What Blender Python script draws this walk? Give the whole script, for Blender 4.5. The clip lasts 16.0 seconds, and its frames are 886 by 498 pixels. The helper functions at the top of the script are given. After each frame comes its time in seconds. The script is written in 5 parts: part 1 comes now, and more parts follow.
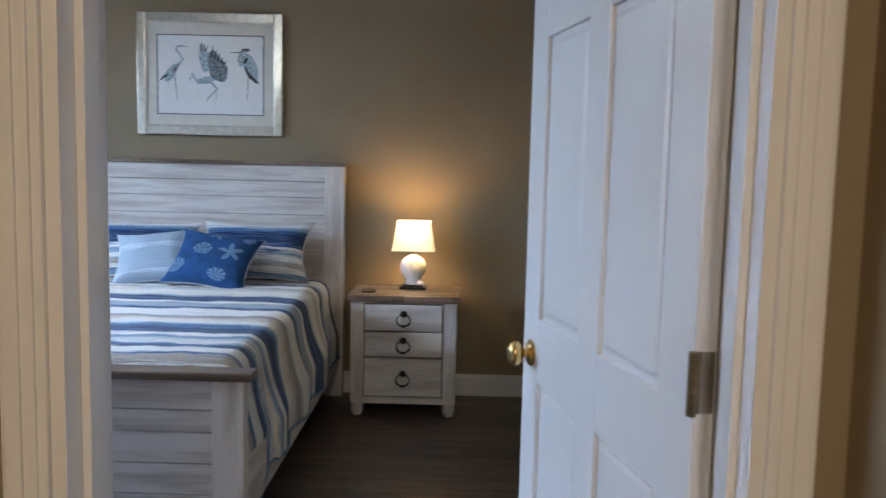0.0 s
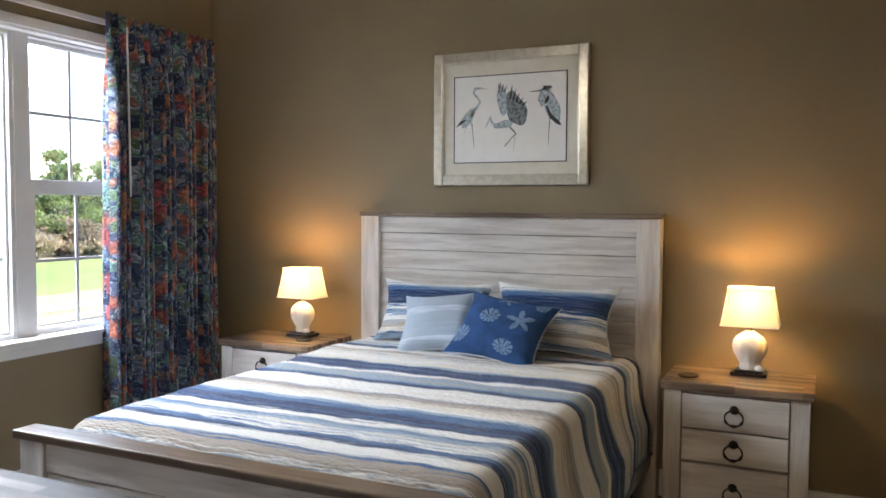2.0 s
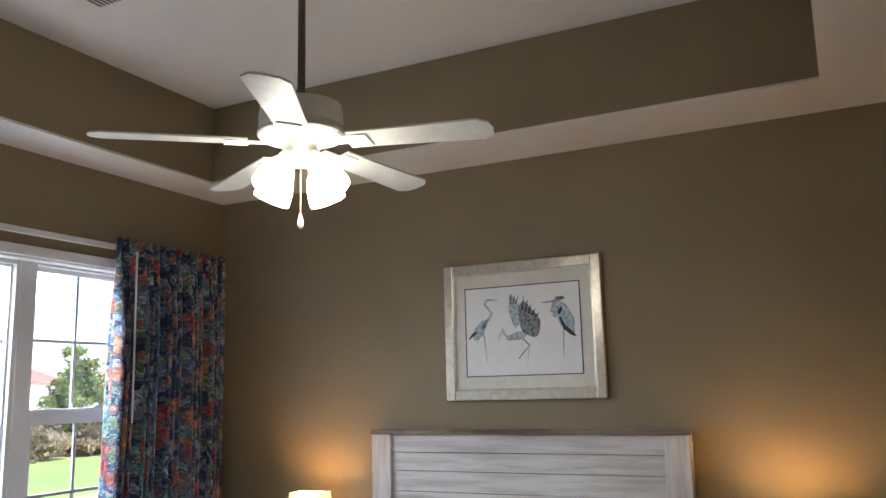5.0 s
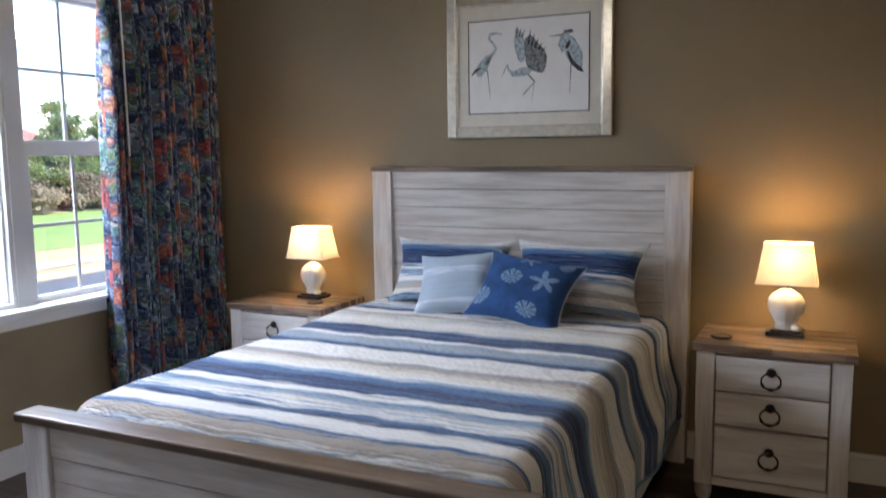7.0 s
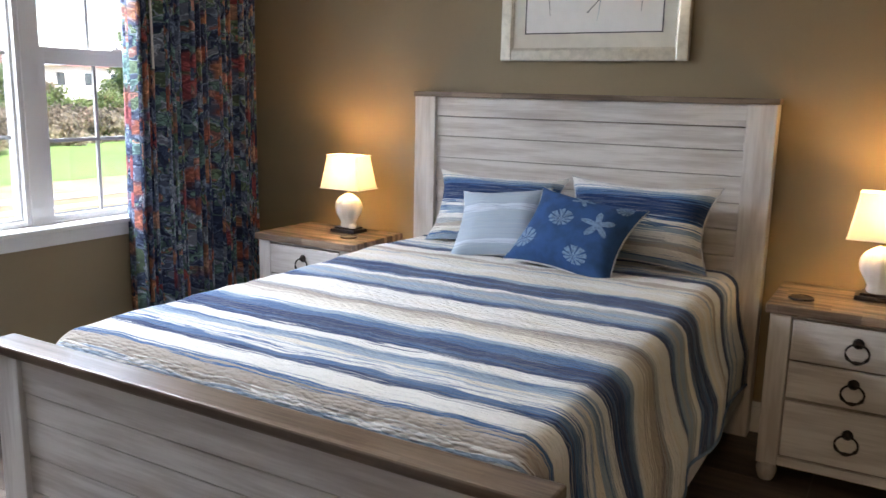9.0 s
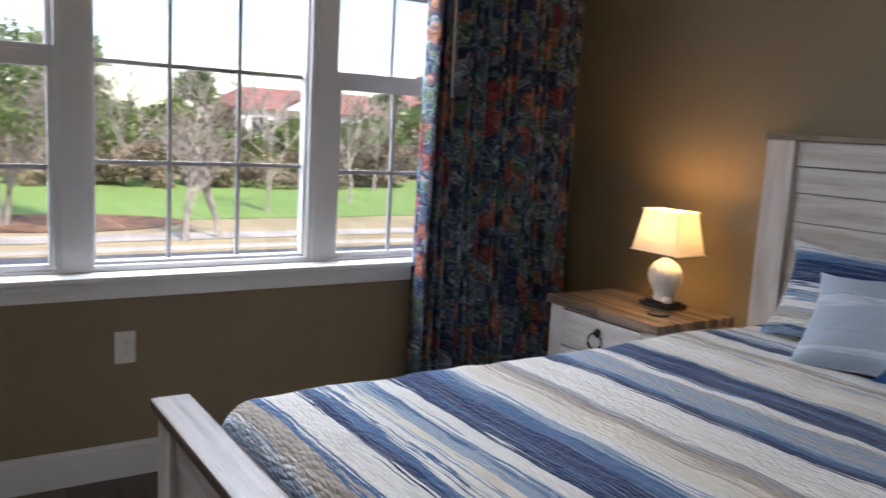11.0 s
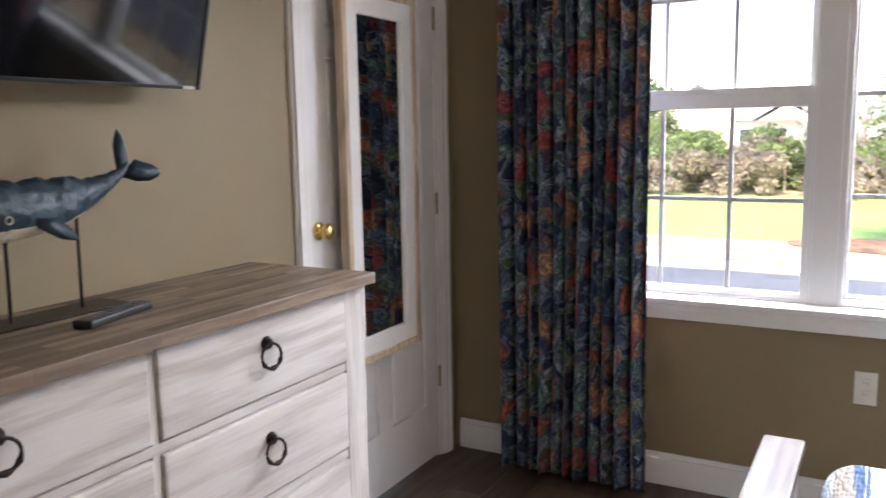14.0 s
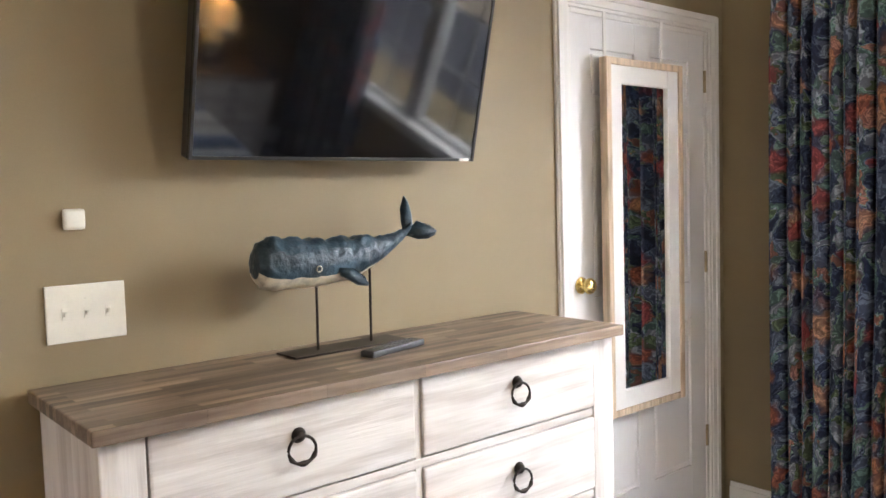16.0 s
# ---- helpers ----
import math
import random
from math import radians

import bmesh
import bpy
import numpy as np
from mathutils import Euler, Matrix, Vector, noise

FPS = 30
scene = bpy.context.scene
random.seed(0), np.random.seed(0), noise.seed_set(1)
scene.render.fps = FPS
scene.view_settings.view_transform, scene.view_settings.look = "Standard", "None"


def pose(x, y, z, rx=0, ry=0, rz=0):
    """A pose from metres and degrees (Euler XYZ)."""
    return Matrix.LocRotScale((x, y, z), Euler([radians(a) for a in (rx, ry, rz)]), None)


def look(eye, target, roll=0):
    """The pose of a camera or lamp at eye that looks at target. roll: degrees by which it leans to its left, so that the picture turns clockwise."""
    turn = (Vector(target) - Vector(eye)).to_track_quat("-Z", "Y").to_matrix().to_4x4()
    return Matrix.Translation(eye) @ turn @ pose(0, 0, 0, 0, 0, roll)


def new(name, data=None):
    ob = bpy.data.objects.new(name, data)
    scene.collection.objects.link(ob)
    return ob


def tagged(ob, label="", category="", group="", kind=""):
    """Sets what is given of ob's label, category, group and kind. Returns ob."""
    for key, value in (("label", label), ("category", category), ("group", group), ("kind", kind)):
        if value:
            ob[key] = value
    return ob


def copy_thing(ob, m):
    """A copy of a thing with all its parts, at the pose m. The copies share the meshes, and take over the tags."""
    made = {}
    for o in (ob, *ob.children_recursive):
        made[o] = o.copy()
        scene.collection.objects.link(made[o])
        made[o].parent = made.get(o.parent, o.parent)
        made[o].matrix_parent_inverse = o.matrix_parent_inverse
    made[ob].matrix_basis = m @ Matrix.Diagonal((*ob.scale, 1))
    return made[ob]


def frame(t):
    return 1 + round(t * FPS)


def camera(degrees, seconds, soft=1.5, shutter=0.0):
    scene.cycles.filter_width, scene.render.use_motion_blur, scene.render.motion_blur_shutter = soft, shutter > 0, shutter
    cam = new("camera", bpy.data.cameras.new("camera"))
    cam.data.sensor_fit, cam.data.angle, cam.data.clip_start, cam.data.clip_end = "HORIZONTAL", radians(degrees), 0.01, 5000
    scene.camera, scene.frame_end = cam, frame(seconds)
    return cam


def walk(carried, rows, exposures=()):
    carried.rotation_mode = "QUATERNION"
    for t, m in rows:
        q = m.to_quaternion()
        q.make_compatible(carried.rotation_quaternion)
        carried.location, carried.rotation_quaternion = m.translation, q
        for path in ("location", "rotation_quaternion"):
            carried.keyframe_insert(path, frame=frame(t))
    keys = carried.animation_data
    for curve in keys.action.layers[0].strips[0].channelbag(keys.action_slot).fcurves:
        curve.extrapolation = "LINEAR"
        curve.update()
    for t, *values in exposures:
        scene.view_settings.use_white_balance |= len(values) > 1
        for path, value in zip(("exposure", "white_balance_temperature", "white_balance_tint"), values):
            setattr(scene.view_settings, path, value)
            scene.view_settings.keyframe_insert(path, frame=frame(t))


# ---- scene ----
cam = camera(57.4, 16.0, shutter=0.3)
PATH = [
    (0, (1.417, 1.206, 1.347), (1.388, 3.196, 1.153), 1.3),
    (0.5, (1.459, 1.423, 1.344), (1.179, 3.393, 1.144), 1.0),
    (1, (1.485, 1.644, 1.377), (1.038, 3.583, 1.174), 1.0),
    (1.5, (1.512, 1.84, 1.395), (0.776, 3.69, 1.208), 1.3),
    (2, (1.465, 1.995, 1.403), (0.615, 3.803, 1.3), 0.3),
    (2.5, (1.414, 2.083, 1.501), (0.587, 3.904, 1.486), -0.2),
    (3, (1.436, 2.109, 1.53), (0.601, 3.921, 1.668), -0.2),
    (3.5, (1.449, 2.119, 1.56), (0.592, 3.903, 1.844), -0.8),
    (3.7, (1.446, 2.119, 1.562), (0.587, 3.892, 1.904), -1.3),
    (5.8, (1.432, 2.123, 1.584), (0.541, 3.882, 1.919), -0.9),
    (6, (1.423, 2.141, 1.544), (0.522, 3.907, 1.807), -0.7),
    (6.5, (1.374, 2.145, 1.495), (0.475, 3.932, 1.51), -0.4),
    (7, (1.323, 2.149, 1.447), (0.469, 3.942, 1.211), -0.7),
    (7.5, (1.313, 2.184, 1.358), (0.505, 3.976, 0.988), -0.2),
    (8, (1.29, 2.29, 1.346), (0.484, 4.074, 0.939), 1.0),
    (8.2, (1.297, 2.334, 1.368), (0.458, 4.103, 0.964), 1.0),
    (10.3, (0.996, 3.001, 1.335), (-0.321, 4.474, 1.023), 2.9),
    (10.5, (0.957, 3.09, 1.319), (-0.438, 4.491, 1.015), 2.9),
    (11, (0.953, 3.279, 1.327), (-0.691, 4.38, 1.032), 3.2),
    (11.5, (0.966, 3.502, 1.343), (-0.884, 4.198, 1.039), 3.8),
    (12, (0.907, 3.668, 1.339), (-1.02, 4.106, 1.027), 4.2),
    (12.5, (0.9, 3.786, 1.355), (-1.078, 3.823, 1.063), 3.5),
    (13, (0.92, 3.908, 1.373), (-1.022, 3.519, 1.095), 2.4),
    (13.5, (0.987, 3.905, 1.381), (-0.874, 3.225, 1.104), 0.1),
    (14, (1.055, 3.945, 1.391), (-0.677, 2.988, 1.104), -1.0),
    (14.5, (1.086, 4.054, 1.397), (-0.484, 2.842, 1.145), -0.6),
    (15, (1.123, 4.158, 1.399), (-0.261, 2.729, 1.189), -0.7),
    (15.5, (1.15, 4.182, 1.408), (-0.11, 2.638, 1.24), -1.5),
    (16, (1.145, 4.185, 1.411), (-0.137, 2.656, 1.276), -1.7),
]
EXPOSURES = [(0, 2.3, 5150, 10), (0.5, 2.3, 5550, 10), (1, 2.45, 5900, 11), (1.5, 2.55, 6250, 12), (2, 2.3, 6450, 12), (2.5, 2.2, 6550, 12), (3.5, 2.1, 6600, 12), (6, 2.2, 5600, 14), (6.5, 1.9, 5300, 13), (7, 2.0, 6000, 15), (8, 2.35, 6400, 14), (10.5, 1.65, 6450, 15), (11.5, 1.25, 6500, 17), (12.5, 1.5, 6500, 18), (13.5, 1.9, 6600, 19), (14, 2.6, 6700, 18), (14.5, 3.05, 6800, 17), (16, 3.45, 6950, 15)]
walk(cam, [(t, look(eye, target, roll)) for t, eye, target, roll in PATH], EXPOSURES)

# ---- light ----
world = bpy.data.worlds.new("world")
scene.world = world
world.use_nodes = True
_wn, _wl = world.node_tree.nodes, world.node_tree.links
_sky = _wn.new("ShaderNodeTexSky")
_sky.sky_type, _sky.sun_disc = "NISHITA", False
_sky.sun_elevation, _sky.sun_rotation = radians(58), radians(90)
_sky.air_density, _sky.dust_density, _sky.ozone_density = 1.0, 0.6, 1.0
_wl.new(_sky.outputs[0], _wn["Background"].inputs[0])
_wn["Background"].inputs[1].default_value = 0.15


def lamp(name, kind, m, power, colour, **extra):
    data = bpy.data.lights.new(name, kind)
    data.energy, data.color = power, colour
    for key, value in extra.items():
        if key == "radius":
            data.shadow_soft_size = value
        elif key == "angle":
            data.angle = radians(value)
        elif key == "size":
            data.shape, data.size, data.size_y = "RECTANGLE", value[0], value[1]
    ob = new(name, data)
    ob.matrix_world = m
    return ob


lamp("sun", "SUN", look((30, 0, 33), (0, 0, 0)), 3.4, (1.0, 0.95, 0.88), angle=6)
# added area lamp outside the three windows, boosting the sky light indoors
lamp("window_sky_fill", "AREA", look((-3.0, 4.22, 3.0), (0.2, 4.2, 0.7)), 130, (0.86, 0.93, 1.0), size=(3.4, 1.9))
# warm lamp under the hall ceiling, out of view
lamp("hall_light", "AREA", look((1.35, 0.1, 2.38), (1.35, 0.3, 0)), 7.5, (1.0, 0.70, 0.40), size=(0.5, 0.5))
LAMP_WARM = (1.0, 0.55, 0.18)

# ---- materials ----


def material(name, base, rough=0.6, metal=0.0, vary=0.15, grain=(18, 18, 18), fine=(140, 140, 140), bump=0.05, second=None, spec=0.5, coords="Object"):
    """Base colour varied at two scales, with fine relief."""
    m = bpy.data.materials.new(name)
    m.use_nodes = True
    n, l = m.node_tree.nodes, m.node_tree.links
    b = n["Principled BSDF"]
    tc = n.new("ShaderNodeTexCoord")

    def noise_node(scale, detail=4.0, size=1.0):
        mp = n.new("ShaderNodeMapping")
        mp.inputs["Scale"].default_value = scale
        l.new(tc.outputs[coords], mp.inputs["Vector"])
        t = n.new("ShaderNodeTexNoise")
        t.inputs["Scale"].default_value, t.inputs["Detail"].default_value = size, detail
        l.new(mp.outputs[0], t.inputs["Vector"])
        return t

    a, f = noise_node(grain), noise_node(fine)
    mix = n.new("ShaderNodeMix")
    mix.data_type = "RGBA"
    dark = second or tuple(c * (1 - 2 * vary) for c in base)
    light = base if second else tuple(min(c * (1 + vary), 1) for c in base)
    mix.inputs[6].default_value, mix.inputs[7].default_value = (*dark, 1), (*light, 1)
    ramp = n.new("ShaderNodeMapRange")
    ramp.inputs[1].default_value, ramp.inputs[2].default_value = 0.34, 0.58
    add = n.new("ShaderNodeMath")
    add.operation = "MULTIPLY_ADD"
    add.inputs[1].default_value, add.inputs[2].default_value = 0.3, -0.15
    l.new(f.outputs["Fac"], add.inputs[0])
    tot = n.new("ShaderNodeMath")
    l.new(a.outputs["Fac"], tot.inputs[0])
    l.new(add.outputs[0], tot.inputs[1])
    l.new(tot.outputs[0], ramp.inputs[0])
    l.new(ramp.outputs[0], mix.inputs[0])
    l.new(mix.outputs[2], b.inputs["Base Color"])
    b.inputs["Roughness"].default_value, b.inputs["Metallic"].default_value = rough, metal
    b.inputs["Specular IOR Level"].default_value = spec
    if bump:
        bp = n.new("ShaderNodeBump")
        bp.inputs["Strength"].default_value, bp.inputs["Distance"].default_value = bump, 0.004
        l.new(f.outputs["Fac"], bp.inputs["Height"])
        l.new(bp.outputs[0], b.inputs["Normal"])
    return m


def tinted(m, amount):
    """Vary a material from piece to piece."""
    n, l = m.node_tree.nodes, m.node_tree.links
    b = n["Principled BSDF"]
    src = b.inputs["Base Color"].links[0].from_socket
    info = n.new("ShaderNodeObjectInfo")
    mr = n.new("ShaderNodeMapRange")
    mr.inputs[3].default_value, mr.inputs[4].default_value = 1 - amount, 1 + amount
    l.new(info.outputs["Random"], mr.inputs[0])
    hsv = n.new("ShaderNodeHueSaturation")
    l.new(mr.outputs[0], hsv.inputs["Value"])
    l.new(src, hsv.inputs["Color"])
    l.new(hsv.outputs[0], b.inputs["Base Color"])
    return m


def emitter(name, colour, power):
    m = bpy.data.materials.new(name)
    m.use_nodes = True
    b = m.node_tree.nodes["Principled BSDF"]
    b.inputs["Base Color"].default_value = (*colour, 1)
    b.inputs["Emission Color"].default_value = (*colour, 1)
    b.inputs["Emission Strength"].default_value = power
    return m


WALL = material("wall_paint", (0.272, 0.213, 0.126), 0.62, vary=0.03, grain=(1.5, 1.5, 1.5), fine=(260, 260, 260), bump=0.12)
CEIL = material("ceiling_paint", (0.74, 0.70, 0.66), 0.9, vary=0.02, grain=(1.2, 1.2, 1.2), fine=(300, 300, 300), bump=0.15)
TRIM = material("white_trim", (0.80, 0.80, 0.79), 0.35, vary=0.02, grain=(2, 2, 2), fine=(60, 60, 60), bump=0.02)
DOORW = material("door_paint", (0.80, 0.81, 0.82), 0.38, vary=0.02, grain=(2, 2, 2), fine=(300, 300, 12), bump=0.06)
# grille colour darkened to grey for the shade of backlit bars
BACKLIT_GRILLE = material("grey_backlit_grille", (0.42, 0.42, 0.42), 0.6, vary=0.03, grain=(2, 2, 2), bump=0.0)
VINYL = material("window_vinyl", (0.68, 0.68, 0.68), 0.4, vary=0.02, grain=(2, 2, 2), bump=0.0)
WOODX = material("whitewashed_wood", (0.69, 0.66, 0.635), 0.55, grain=(2.2, 16, 22), fine=(7, 120, 130), bump=0.3, second=(0.48, 0.435, 0.41))
WOODZ = material("whitewashed_wood_upright", (0.69, 0.66, 0.635), 0.55, grain=(16, 16, 2.2), fine=(120, 120, 7), bump=0.3, second=(0.48, 0.435, 0.41))
WOODY = material("whitewashed_wood_rail", (0.72, 0.69, 0.66), 0.55, grain=(16, 2.2, 16), fine=(120, 7, 120), bump=0.3, second=(0.53, 0.485, 0.45))
GAP = material("dark_joint", (0.24, 0.21, 0.19), 0.8, vary=0.1)


def plank_top(name, rough=0.3, dark=0.36, pale=1.75):
    """Brown butcher-block top: strips of several browns, with grain."""
    m = material(name, (0.215, 0.163, 0.123), rough, grain=(3, 40, 40), fine=(9, 160, 160), bump=0.15, second=(0.115, 0.078, 0.055))
    n, l = m.node_tree.nodes, m.node_tree.links
    b = n["Principled BSDF"]
    src = b.inputs["Base Color"].links[0].from_socket
    tc = n.new("ShaderNodeTexCoord")
    br = n.new("ShaderNodeTexBrick")
    br.inputs["Color1"].default_value, br.inputs["Color2"].default_value = (dark, dark * 0.97, dark * 0.94, 1), (pale, pale * 0.97, pale * 0.95, 1)
    br.inputs["Mortar"].default_value = (0.6, 0.55, 0.5, 1)
    br.inputs["Scale"].default_value, br.inputs["Mortar Size"].default_value = 1.0, 0.0004
    br.inputs["Brick Width"].default_value, br.inputs["Row Height"].default_value = 0.26, 0.024
    br.offset = 0.37
    l.new(tc.outputs["Object"], br.inputs["Vector"])
    mul = n.new("ShaderNodeMix")
    mul.data_type, mul.blend_type = "RGBA", "MULTIPLY"
    mul.inputs[0].default_value = 1.0
    l.new(src, mul.inputs[6])
    l.new(br.outputs["Color"], mul.inputs[7])
    l.new(mul.outputs[2], b.inputs["Base Color"])
    return m


TOPW = plank_top("polished_brown_cap", 0.3, 0.8, 1.2)
TOPD = plank_top("brown_plank_top", 0.4)
FLOORM = tinted(material("dark_vinyl_plank", (0.105, 0.075, 0.056), 0.42, grain=(2.0, 26, 10), fine=(7, 190, 40), bump=0.2, second=(0.050, 0.036, 0.028)), 0.22)
BLACKM = material("dark_metal", (0.035, 0.028, 0.025), 0.42, 0.8, vary=0.2, bump=0.05)
BRASS = material("polished_brass", (0.78, 0.57, 0.22), 0.18, 1.0, vary=0.05, bump=0.0)
OLDBRASS = material("aged_brass_hinge", (0.36, 0.30, 0.20), 0.4, 0.9, vary=0.2)
BLACKW = material("black_lacquer", (0.018, 0.014, 0.013), 0.3, vary=0.2, bump=0.0)
CERAMIC = material("white_ceramic", (0.84, 0.81, 0.75), 0.25, vary=0.03, bump=0.03)
SILVER = material("champagne_frame", (0.62, 0.58, 0.50), 0.3, 0.75, vary=0.06, grain=(30, 30, 30), bump=0.06)
MATB = material("cream_mat_board", (0.74, 0.71, 0.63), 0.8, vary=0.02)
PAPER = material("print_paper", (0.86, 0.86, 0.85), 0.7, vary=0.01)
INK = material("grey_ink", (0.20, 0.225, 0.24), 0.8, vary=0.3, grain=(60, 60, 60), bump=0.0)
INKB = material("pale_blue_ink", (0.42, 0.50, 0.55), 0.8, vary=0.2, grain=(60, 60, 60), bump=0.0)
INKD = material("black_ink", (0.05, 0.055, 0.065), 0.8, vary=0.2, bump=0.0)
PLASTW = material("white_plastic", (0.80, 0.78, 0.70), 0.35, vary=0.02, bump=0.0)
PLASTB = material("black_plastic", (0.012, 0.012, 0.013), 0.35, vary=0.1, bump=0.0)
SCREEN = material("tv_screen", (0.004, 0.004, 0.005), 0.06, vary=0.05, bump=0.0, spec=0.5)
FANW = material("fan_white", (0.82, 0.82, 0.76), 0.4, vary=0.03, bump=0.0)
RAWWOOD = material("pale_raw_wood", (0.55, 0.43, 0.31), 0.6, grain=(40, 40, 4), fine=(160, 160, 12), bump=0.15)
LINEN = material("white_linen", (0.82, 0.82, 0.80), 0.9, vary=0.04, bump=0.2)
ROD = material("white_curtain_rod", (0.76, 0.76, 0.75), 0.4, vary=0.02, bump=0.0)
STEEL = material("fan_rod_metal", (0.22, 0.20, 0.18), 0.4, 0.6, vary=0.05, bump=0.0)
VENTD = material("vent_dark", (0.03, 0.03, 0.03), 0.8)


def glass_material(name):
    m = bpy.data.materials.new(name)
    m.use_nodes = True
    b = m.node_tree.nodes["Principled BSDF"]
    b.inputs["Roughness"].default_value, b.inputs["IOR"].default_value = 0.0, 1.45
    b.inputs["Transmission Weight"].default_value = 1.0
    return m


GLASS = glass_material("window_glass")
MIRROR = material("mirror_silver", (0.86, 0.87, 0.86), 0.01, 1.0, vary=0.0, bump=0.0)


def shade_material():
    """Fabric that lets the bulb's light through."""
    m = bpy.data.materials.new("lampshade_fabric")
    m.use_nodes = True
    n, l = m.node_tree.nodes, m.node_tree.links
    n.remove(n["Principled BSDF"])
    d, t, mix = n.new("ShaderNodeBsdfDiffuse"), n.new("ShaderNodeBsdfTranslucent"), n.new("ShaderNodeMixShader")
    w = n.new("ShaderNodeTexNoise")
    w.inputs["Scale"].default_value = 300
    cr = n.new("ShaderNodeMix")
    cr.data_type = "RGBA"
    cr.inputs[6].default_value, cr.inputs[7].default_value = (0.86, 0.80, 0.70, 1), (0.93, 0.88, 0.79, 1)
    l.new(w.outputs["Fac"], cr.inputs[0])
    l.new(cr.outputs[2], d.inputs[0])
    l.new(cr.outputs[2], t.inputs[0])
    mix.inputs[0].default_value = 0.17
    l.new(d.outputs[0], mix.inputs[1])
    l.new(t.outputs[0], mix.inputs[2])
    l.new(mix.outputs[0], n["Material Output"].inputs[0])
    return m


SHADE = shade_material()
BULBW = emitter("bulb_glow", (1.0, 0.72, 0.36), 6)
FANGLOW = emitter("frosted_fan_glass", (1.0, 0.95, 0.82), 3.0)

STRIPE_COLOURS = {"t": (0.46, 0.41, 0.36), "w": (0.84, 0.84, 0.82), "c": (0.78, 0.75, 0.68), "l": (0.31, 0.41, 0.54), "b": (0.062, 0.15, 0.33),
                  "n": (0.012, 0.040, 0.135), "g": (0.40, 0.43, 0.46), "p": (0.26, 0.22, 0.23)}


def stripe_material(name, stripes, length, coords="UV", quilt=True):
    """Woven stripes along v; each entry is a letter and a width in centimetres."""
    m = bpy.data.materials.new(name)
    m.use_nodes = True
    n, l = m.node_tree.nodes, m.node_tree.links
    b = n["Principled BSDF"]
    b.inputs["Roughness"].default_value, b.inputs["Specular IOR Level"].default_value = 0.95, 0.15
    b.inputs["Sheen Weight"].default_value = 0.15
    tc, sep = n.new("ShaderNodeTexCoord"), n.new("ShaderNodeSeparateXYZ")
    l.new(tc.outputs[coords], sep.inputs[0])
    mp = n.new("ShaderNodeMapping")
    mp.inputs["Scale"].default_value = (3.2, 125, 1)
    l.new(tc.outputs[coords], mp.inputs[0])
    streak = n.new("ShaderNodeTexNoise")
    streak.inputs["Scale"].default_value, streak.inputs["Detail"].default_value = 1.0, 3
    l.new(mp.outputs[0], streak.inputs[0])
    off = n.new("ShaderNodeMath")
    off.operation = "MULTIPLY_ADD"
    off.inputs[1].default_value, off.inputs[2].default_value = 0.095, -0.0475
    l.new(streak.outputs["Fac"], off.inputs[0])
    add = n.new("ShaderNodeMath")
    l.new(sep.outputs["Y"], add.inputs[0])
    l.new(off.outputs[0], add.inputs[1])
    div = n.new("ShaderNodeMath")
    div.operation = "DIVIDE"
    div.inputs[1].default_value = length
    l.new(add.outputs[0], div.inputs[0])
    starts, at = [], 0.0
    for _, w in stripes:
        starts.append(at)
        at += w / 100 / length
    cloth = None
    for first in range(0, len(stripes), 28):
        r = n.new("ShaderNodeValToRGB")
        r.color_ramp.interpolation = "CONSTANT"
        e = r.color_ramp.elements
        while len(e) > 1:
            e.remove(e[-1])
        for k, p in list(zip(stripes, starts))[first:first + 28]:
            x = e[0] if p == starts[first] else e.new(min(p, 1.0))
            x.position, x.color = min(p, 1.0), (*STRIPE_COLOURS[k[0]], 1)
        l.new(div.outputs[0], r.inputs[0])
        if cloth is None:
            cloth = r.outputs[0]
            continue
        step = n.new("ShaderNodeMath")
        step.operation = "GREATER_THAN"
        step.inputs[1].default_value = starts[first]
        l.new(div.outputs[0], step.inputs[0])
        mix = n.new("ShaderNodeMix")
        mix.data_type = "RGBA"
        l.new(step.outputs[0], mix.inputs[0])
        l.new(cloth, mix.inputs[6])
        l.new(r.outputs[0], mix.inputs[7])
        cloth = mix.outputs[2]
    # thin pale and dark threads along the stripes
    mp2 = n.new("ShaderNodeMapping")
    mp2.inputs["Scale"].default_value = (5.0, 210, 1)
    l.new(tc.outputs[coords], mp2.inputs[0])
    th = n.new("ShaderNodeTexNoise")
    th.inputs["Scale"].default_value, th.inputs["Detail"].default_value = 1.0, 2
    l.new(mp2.outputs[0], th.inputs[0])
    mr = n.new("ShaderNodeMapRange")
    mr.inputs[1].default_value, mr.inputs[2].default_value = 0.52, 0.72
    mr.inputs[4].default_value = 0.3
    l.new(th.outputs["Fac"], mr.inputs[0])
    mix2 = n.new("ShaderNodeMix")
    mix2.data_type = "RGBA"
    l.new(mr.outputs[0], mix2.inputs[0])
    l.new(cloth, mix2.inputs[6])
    mix2.inputs[7].default_value = (0.62, 0.62, 0.60, 1)
    mp4 = n.new("ShaderNodeMapping")
    mp4.inputs["Scale"].default_value, mp4.inputs["Location"].default_value = (1.7, 120, 1), (3, 7, 0)
    l.new(tc.outputs[coords], mp4.inputs[0])
    th2 = n.new("ShaderNodeTexNoise")
    th2.inputs["Scale"].default_value, th2.inputs["Detail"].default_value = 1.0, 2
    l.new(mp4.outputs[0], th2.inputs[0])
    mr2 = n.new("ShaderNodeMapRange")
    mr2.inputs[1].default_value, mr2.inputs[2].default_value, mr2.inputs[4].default_value = 0.56, 0.74, 0.3
